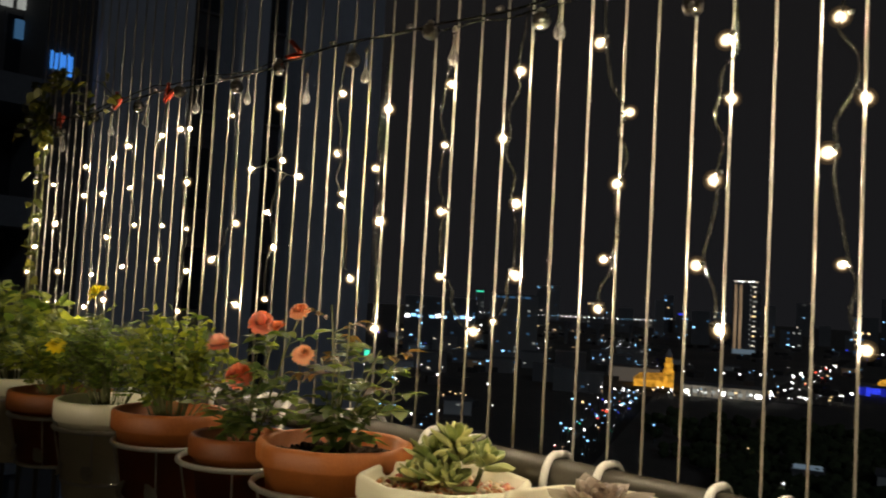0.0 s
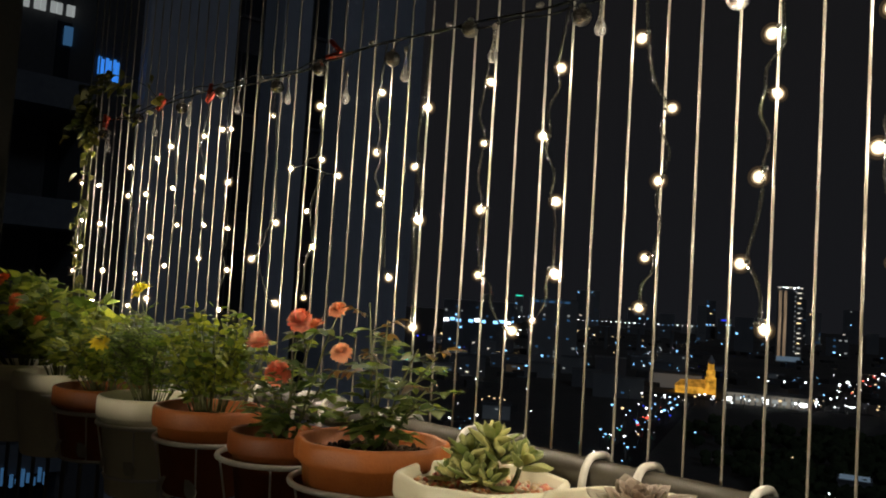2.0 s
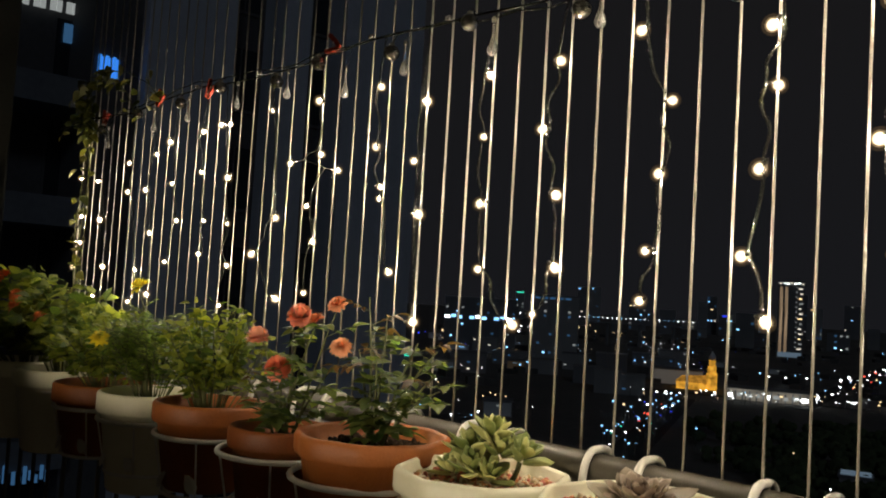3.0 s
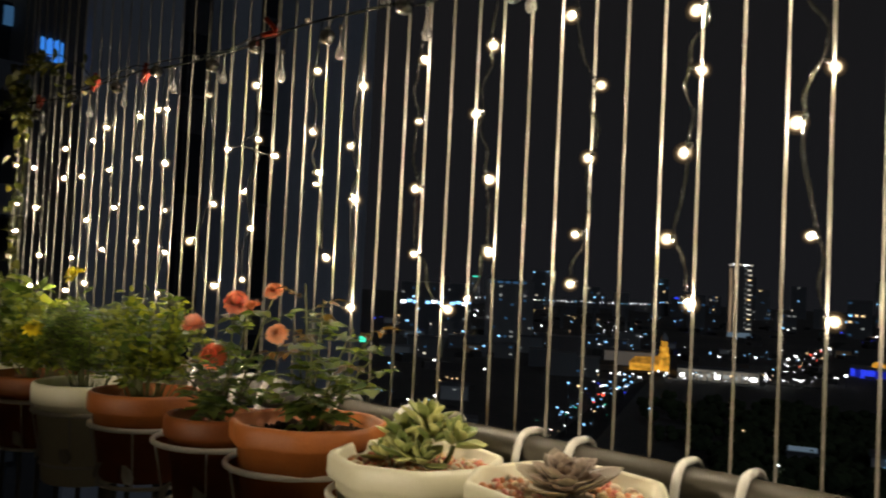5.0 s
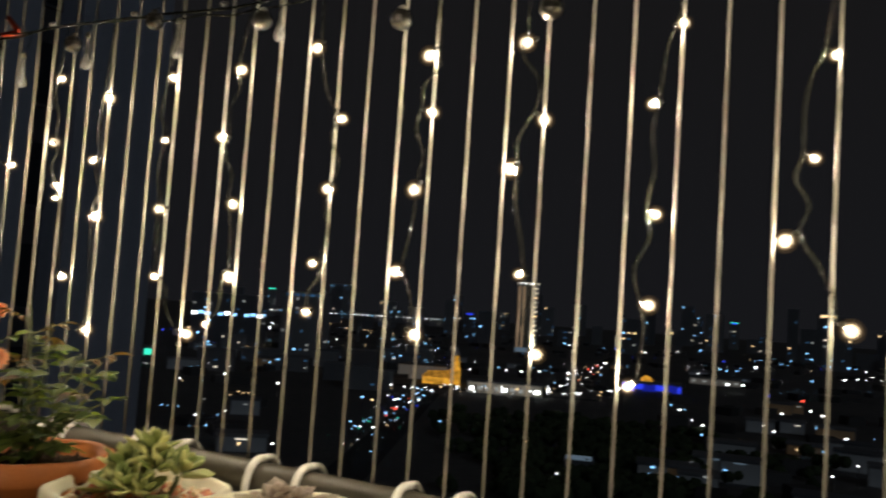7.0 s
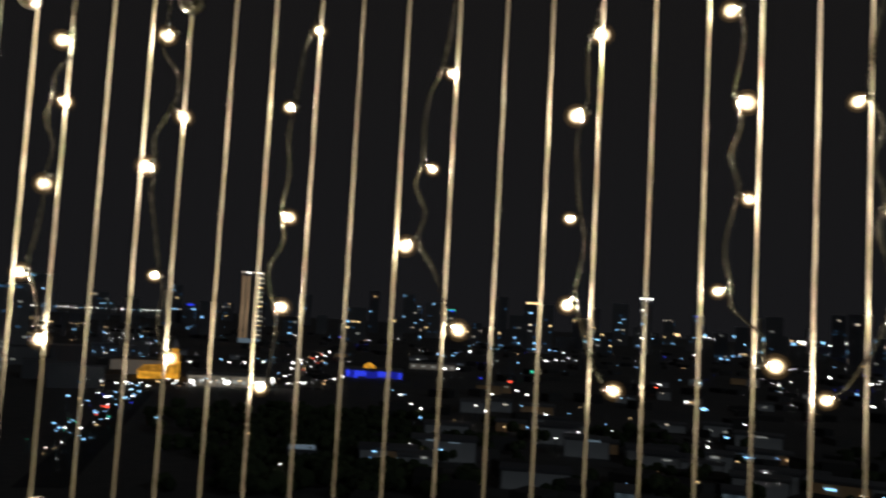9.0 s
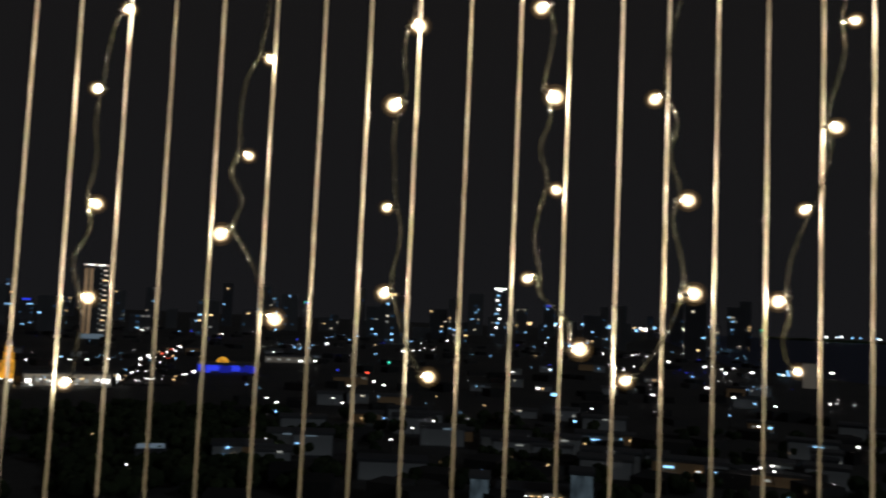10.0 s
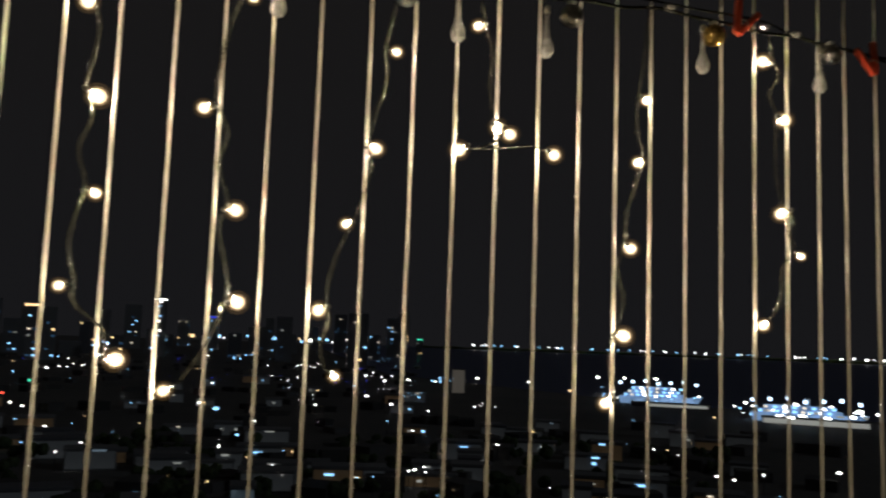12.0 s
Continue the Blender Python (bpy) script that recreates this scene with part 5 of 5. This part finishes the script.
for i in range(64):
    bear = radians(-47 + 66 * (i + tr.random()) / 64)
    dist = tr.uniform(1300, 2900)
    x, y = dist * math.sin(bear), dist * math.cos(bear)
    h = 50 + dist * math.tan(radians(tr.choice((-0.6, -0.2, 0.3, 0.7, 1.4)) + tr.uniform(-0.4, 0.4)))
    h = max(18, h)
    w, d = tr.uniform(18, 42), 20
    o = block("office_tower", x, y, w, d, h, "dark distant office tower with scattered lit windows", group="downtown towers")
    windows(o, w, d, h, ("dimcool", "dimcool", "dimcool", "dim", "cool", "dimcool", "cool", "dim", "soft", "warm"), 0.15 if i % 4 else 0.3, 400 + i, (7, 9), (3.8, 2.6))
    if i % 16 == 2:
        lit_panel(o, "blue", 0, -10.4, h - 3, w * 0.5, 4, "crown_light", "deep blue crown light")
    if i % 29 == 5:
        lit_panel(o, "teal", 0, -10.4, h - 1, w * 0.8, 3, "crown_light", "green crown light")
    if i % 31 == 8:
        lit_panel(o, "warm", 0, -10.4, h - 3, w * 0.7, 4, "crown_light", "warm crown light")
# flyover that carries a row of lamps
b = bmesh.new()
for i in range(28):
    a0, a1 = radians(-44 + 0.52 * i), radians(-44 + 0.52 * (i + 1))
    for r0, r1, z0, z1 in ((1176, 1188, -20.5, -19),):
        v = [b.verts.new((r * math.sin(a), r * math.cos(a), z)) for z in (z0, z1) for r, a in ((r0, a0), (r1, a0), (r1, a1), (r0, a1))]
        for f in ((0, 1, 2, 3), (4, 7, 6, 5), (0, 3, 7, 4), (1, 5, 6, 2)):
            b.faces.new([v[k] for k in f])
    if i % 4 == 0:
        box(b, 1180 * math.sin(a0) - 1.5, 1180 * math.sin(a0) + 1.5, 1180 * math.cos(a0) - 1.5, 1180 * math.cos(a0) + 1.5, GROUND, -20.4)
tagged(finish("flyover", b, M_BUILD, smooth=False), "dark concrete flyover carrying a row of lamps", "bridge", kind="structure")
# slim lit mast tower and a pale block by the harbour
o = block("office_tower", 40, 1700, 22, 20, 108, "dark slim tower with white crown lights", group="downtown towers")
for j in range(9):
    lit_panel(o, "cool" if j % 2 else "white", -6 + (j % 3) * 3, -10.4, 30 + 9 * j, 4, 2.6)
for i in range(3):
    lit_panel(o, "white", -8 + 8 * i, -10.4, 106, 6, 2.4)
o = block("silo_block", 297, 785, 12, 12, 22, "pale windowless concrete block by the harbour")
lit_panel(o, "grey", 0, -6.2, 11, 11.8, 21.6, "facade", "faintly glowing pale facade")
# mid-rise blocks with cyan-lit floors
mr = random.Random(88)
for i in range(16):
    bear, dist = radians(-45 + 14 * (i + mr.random()) / 16), mr.uniform(520, 980)
    w, h = mr.uniform(14, 26), mr.uniform(8, 17)
    o = block("apartment_block", dist * math.sin(bear), dist * math.cos(bear), w, 14, h, "dark mid-rise apartment block with bluish lit windows", group="mid-rise blocks")
    windows(o, w, 14, h, ("dimcool", "dimcool", "cool", "dimcool", "soft", "dim"), 0.13, 700 + i, (4.5, 4.5), (2.0, 1.0))
# near roofs below the balcony
for x, y, w, h, tone in ((2, 233, 5, 9, "grey"), (29, 232, 6, 11.5, "paleblue")):
    o = block("house", x, y, w, 8, h, "pale house below the balcony with a dimly glowing front", category="house", group="houses below")
    lit_panel(o, "steel", 0, -4.2, h / 2, w * 0.96, h * 0.94, "facade", "dimly glowing pale facade")
o = block("arcade", 17, 240, 20, 10, 5, "low arcade with a row of warm lit openings")
for i in range(9):
    lit_panel(o, "warm" if i % 3 else "white", -8 + 1.9 * i, -5.2, 3.2, 0.9, 1.6)

# low buildings whose fronts glow faintly in place of street light
lw = random.Random(61)
made = 0
while made < 95:
    bear, dip = lw.uniform(-47, 41), lw.uniform(2.6, 10.5)
    d = 50 / math.tan(radians(dip))
    if (-42 < bear < -16 and dip > 4.6) or (bear > 19 and d > 560) or (-31 < bear < -12 and dip < 6.2 and dip > 3.6):
        continue
    made += 1
    x, y = d * math.sin(radians(bear)), d * math.cos(radians(bear))
    w, h = lw.uniform(8, 22), lw.uniform(3.5, 8)
    o = block("house", x, y, w, 9, h, lw.choice(("low city house with a dimly glowing front", "low city building with a faintly glowing front and lit windows")), category="house", group="city houses")
    lit_panel(o, lw.choice(("shade", "shade", "shade", "shade_warm")), 0, -4.7, h * 0.5, w * 0.94, h * 0.86, "facade", "dimly glowing facade")
    if lw.random() < 0.4:
        lit_panel(o, lw.choice(("dim", "soft", "cool", "paleblue", "dim")), lw.uniform(-0.2, 0.2) * w, -5.0, h * lw.uniform(0.7, 1.0), w * lw.uniform(0.1, 0.3), lw.uniform(0.35, 0.7), "strip_light", "row of lit openings")
    for k in range(lw.choice((0, 0, 1, 2))):
        lit_panel(o, lw.choice(("dim", "white", "warm", "cool")), lw.uniform(-0.4, 0.4) * w, -4.9, h * 0.55, lw.uniform(0.8, 1.8), lw.uniform(0.7, 1.2))

# low houses and trees: too many to count
hr = random.Random(31)
b = bmesh.new()
for i in range(520):
    bear, d = radians(hr.uniform(-48, 44)), 230 + 1500 * hr.random() ** 1.5
    x, y = d * math.sin(bear), d * math.cos(bear)
    if math.degrees(bear) > 18 and d > 560 or (-40 < math.degrees(bear) < -16 and d < 600):
        continue
    w, l, h = hr.uniform(7, 16), hr.uniform(7, 14), hr.uniform(3, 5.5)
    m = Matrix.Translation((x, y, GROUND + h / 2)) @ Matrix.Rotation(hr.uniform(0, 3), 4, "Z") @ Matrix.Diagonal((w, l, h, 1))
    bmesh.ops.create_cube(b, size=1.0, matrix=m)
tagged(finish("far_houses", b, M_HOUSES, smooth=False), "dark low houses of the city at night", "houses", kind="stuff")
b = bmesh.new()
for i in range(620):
    bear, d = radians(hr.uniform(-27, -13)) if i % 2 else radians(hr.uniform(-30, 38)), 240 + 190 * hr.random()
    x, y = d * math.sin(bear), d * math.cos(bear)
    s = hr.uniform(2, 3.6)
    for k in range(3):
        m = Matrix.Translation((x + hr.uniform(-s, s), y + hr.uniform(-s, s), GROUND + s * hr.uniform(0.8, 1.3))) @ Euler((hr.random(), hr.random(), hr.random())).to_matrix().to_4x4() @ Matrix.Diagonal((s * 0.8, s * 0.7, s * 0.8, 1))
        bmesh.ops.create_icosphere(b, subdivisions=1, radius=1.0, matrix=m)
tagged(finish("park_trees", b, M_TREE, smooth=False), "dark tree crowns of a park at night", "trees", kind="stuff")


# ---- harbour ----
def ferry(x, y, length, turn, label, decks=3):
    """A ship with a pointed hull, decks with lit windows, mast lights and a funnel."""
    o = empty("ferry", pose(x, y, GROUND + 0.3, 0, 0, turn), label, "ship")
    L = length / 2
    bm = bmesh.new()
    low = [(-L, -5, 0), (L * 0.75, -5, 0), (L * 0.95, 0, 0), (L * 0.75, 5, 0), (-L, 5, 0)]
    up = [(-L - 1, -6.5, 6), (L * 0.8, -6.5, 6), (L + 3, 0, 7.5), (L * 0.8, 6.5, 6), (-L - 1, 6.5, 6)]
    a, c = [bm.verts.new(p) for p in low], [bm.verts.new(p) for p in up]
    bm.faces.new(list(reversed(a)))
    bm.faces.new(c)
    for i in range(5):
        bm.faces.new((a[i], a[(i + 1) % 5], c[(i + 1) % 5], c[i]))
    # hull and decks emit light themselves, standing in for harbour floodlighting
    part("hull", bm, G_DECK, o, "white hull with floodlight put in as glow", smooth=False)
    for k in range(decks):
        bm = bmesh.new()
        box(bm, -L * (0.9 - 0.1 * k), L * (0.62 - 0.12 * k), -5.5 + 0.4 * k, 5.5 - 0.4 * k, 6 + 3 * k, 8.8 + 3 * k, 0.2)
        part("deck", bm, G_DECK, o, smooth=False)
        n = 9 - k
        for i in range(n):
            lit_panel(o, ("cool", "soft", "cool", "white")[(i + k) % 4], -L * (0.86 - 0.1 * k) + i * L * 1.4 / n, -5.75 + 0.4 * k, 7.6 + 3 * k, 2.6, 1.5)
    bm = bmesh.new()
    lathe(bm, [(2, 6 + 3 * decks), (1.7, 11 + 3 * decks), (1.5, 11.4 + 3 * decks)], 12)
    part("funnel", bm, M_SHIP, o)
    for i in range(7):
        bm = bmesh.new()
        bmesh.ops.create_icosphere(bm, subdivisions=2, radius=1.5)
        q = part("deck_light", bm, G_DOCK, o, "strong blue-white deck light")
        q.matrix_basis = pose(-L + i * L * 0.32, -6, 9 + 3 * decks + (i % 3))
    return o


ferry(442, 662, 68, -32, "white ferry at its berth with bright deck lights")
ferry(458, 500, 74, -40, "white ferry in the harbour with glowing hull and decks", 2)
for x, y, z, s in [(470, 820, -34, 1.5), (500, 815, -34, 1.4), (530, 800, -34, 1.6), (428, 530, -38, 1.3), (440, 515, -39, 1.5), (452, 505, -37, 1.7), (470, 490, -38, 1.6), (484, 478, -40, 2.2), (492, 470, -41, 1.2)]:
    city_lamp(x, y, "white", s, z)
for i in range(26):
    u = lw.random()
    city_lamp(425 + 70 * u + lw.uniform(-6, 6), 530 - 65 * u + lw.uniform(-6, 6), lw.choice(("white", "white", "cool")), lw.uniform(0.4, 1.3), GROUND + lw.uniform(3, 12))
for i in range(16):
    u = lw.random()
    city_lamp(405 + 55 * u, 700 - 75 * u, lw.choice(("white", "cool")), lw.uniform(0.5, 1.2), GROUND + lw.uniform(3, 14))
o = block("terminal", 452, 486, 70, 10, 4, "white ferry terminal on the quay with a glowing front")
for i in range(9):
    lit_panel(o, lw.choice(("white", "dim", "cool")), -32 + 8 * i, -5.4, lw.uniform(3.5, 9), lw.uniform(2, 5), lw.uniform(1, 2.2), "floodlight")
# the quay front itself glows to look floodlit
lit_panel(o, "dim", 0, -5.2, 2.0, 68, 3.4, "facade", "quay front glowing white in place of floodlight")
o = block("terminal", 432, 630, 66, 10, 3, "white ferry terminal on the quay with a glowing front")
lit_panel(o, "dim", 5, -5.2, 1.6, 50, 2.2, "facade", "quay front glowing white in place of floodlight")
b = bmesh.new()
fr = random.Random(77)
pts = [(4500 * math.sin(radians(18 + 32 * i / 40)), 4500 * math.cos(radians(18 + 32 * i / 40)), 8 + 8 * fr.random()) for i in range(41)]
for p, q in zip(pts, pts[1:]):
    v = [b.verts.new(c) for c in ((p[0], p[1], GROUND), (q[0], q[1], GROUND), (q[0], q[1], GROUND + q[2]), (p[0], p[1], GROUND + p[2]))]
    b.faces.new(v)
bmesh.ops.remove_doubles(b, verts=b.verts, dist=0.01)
tagged(finish("far_shore", b, M_TREE, smooth=False), "dark low far shore across the water", "shore", kind="structure")
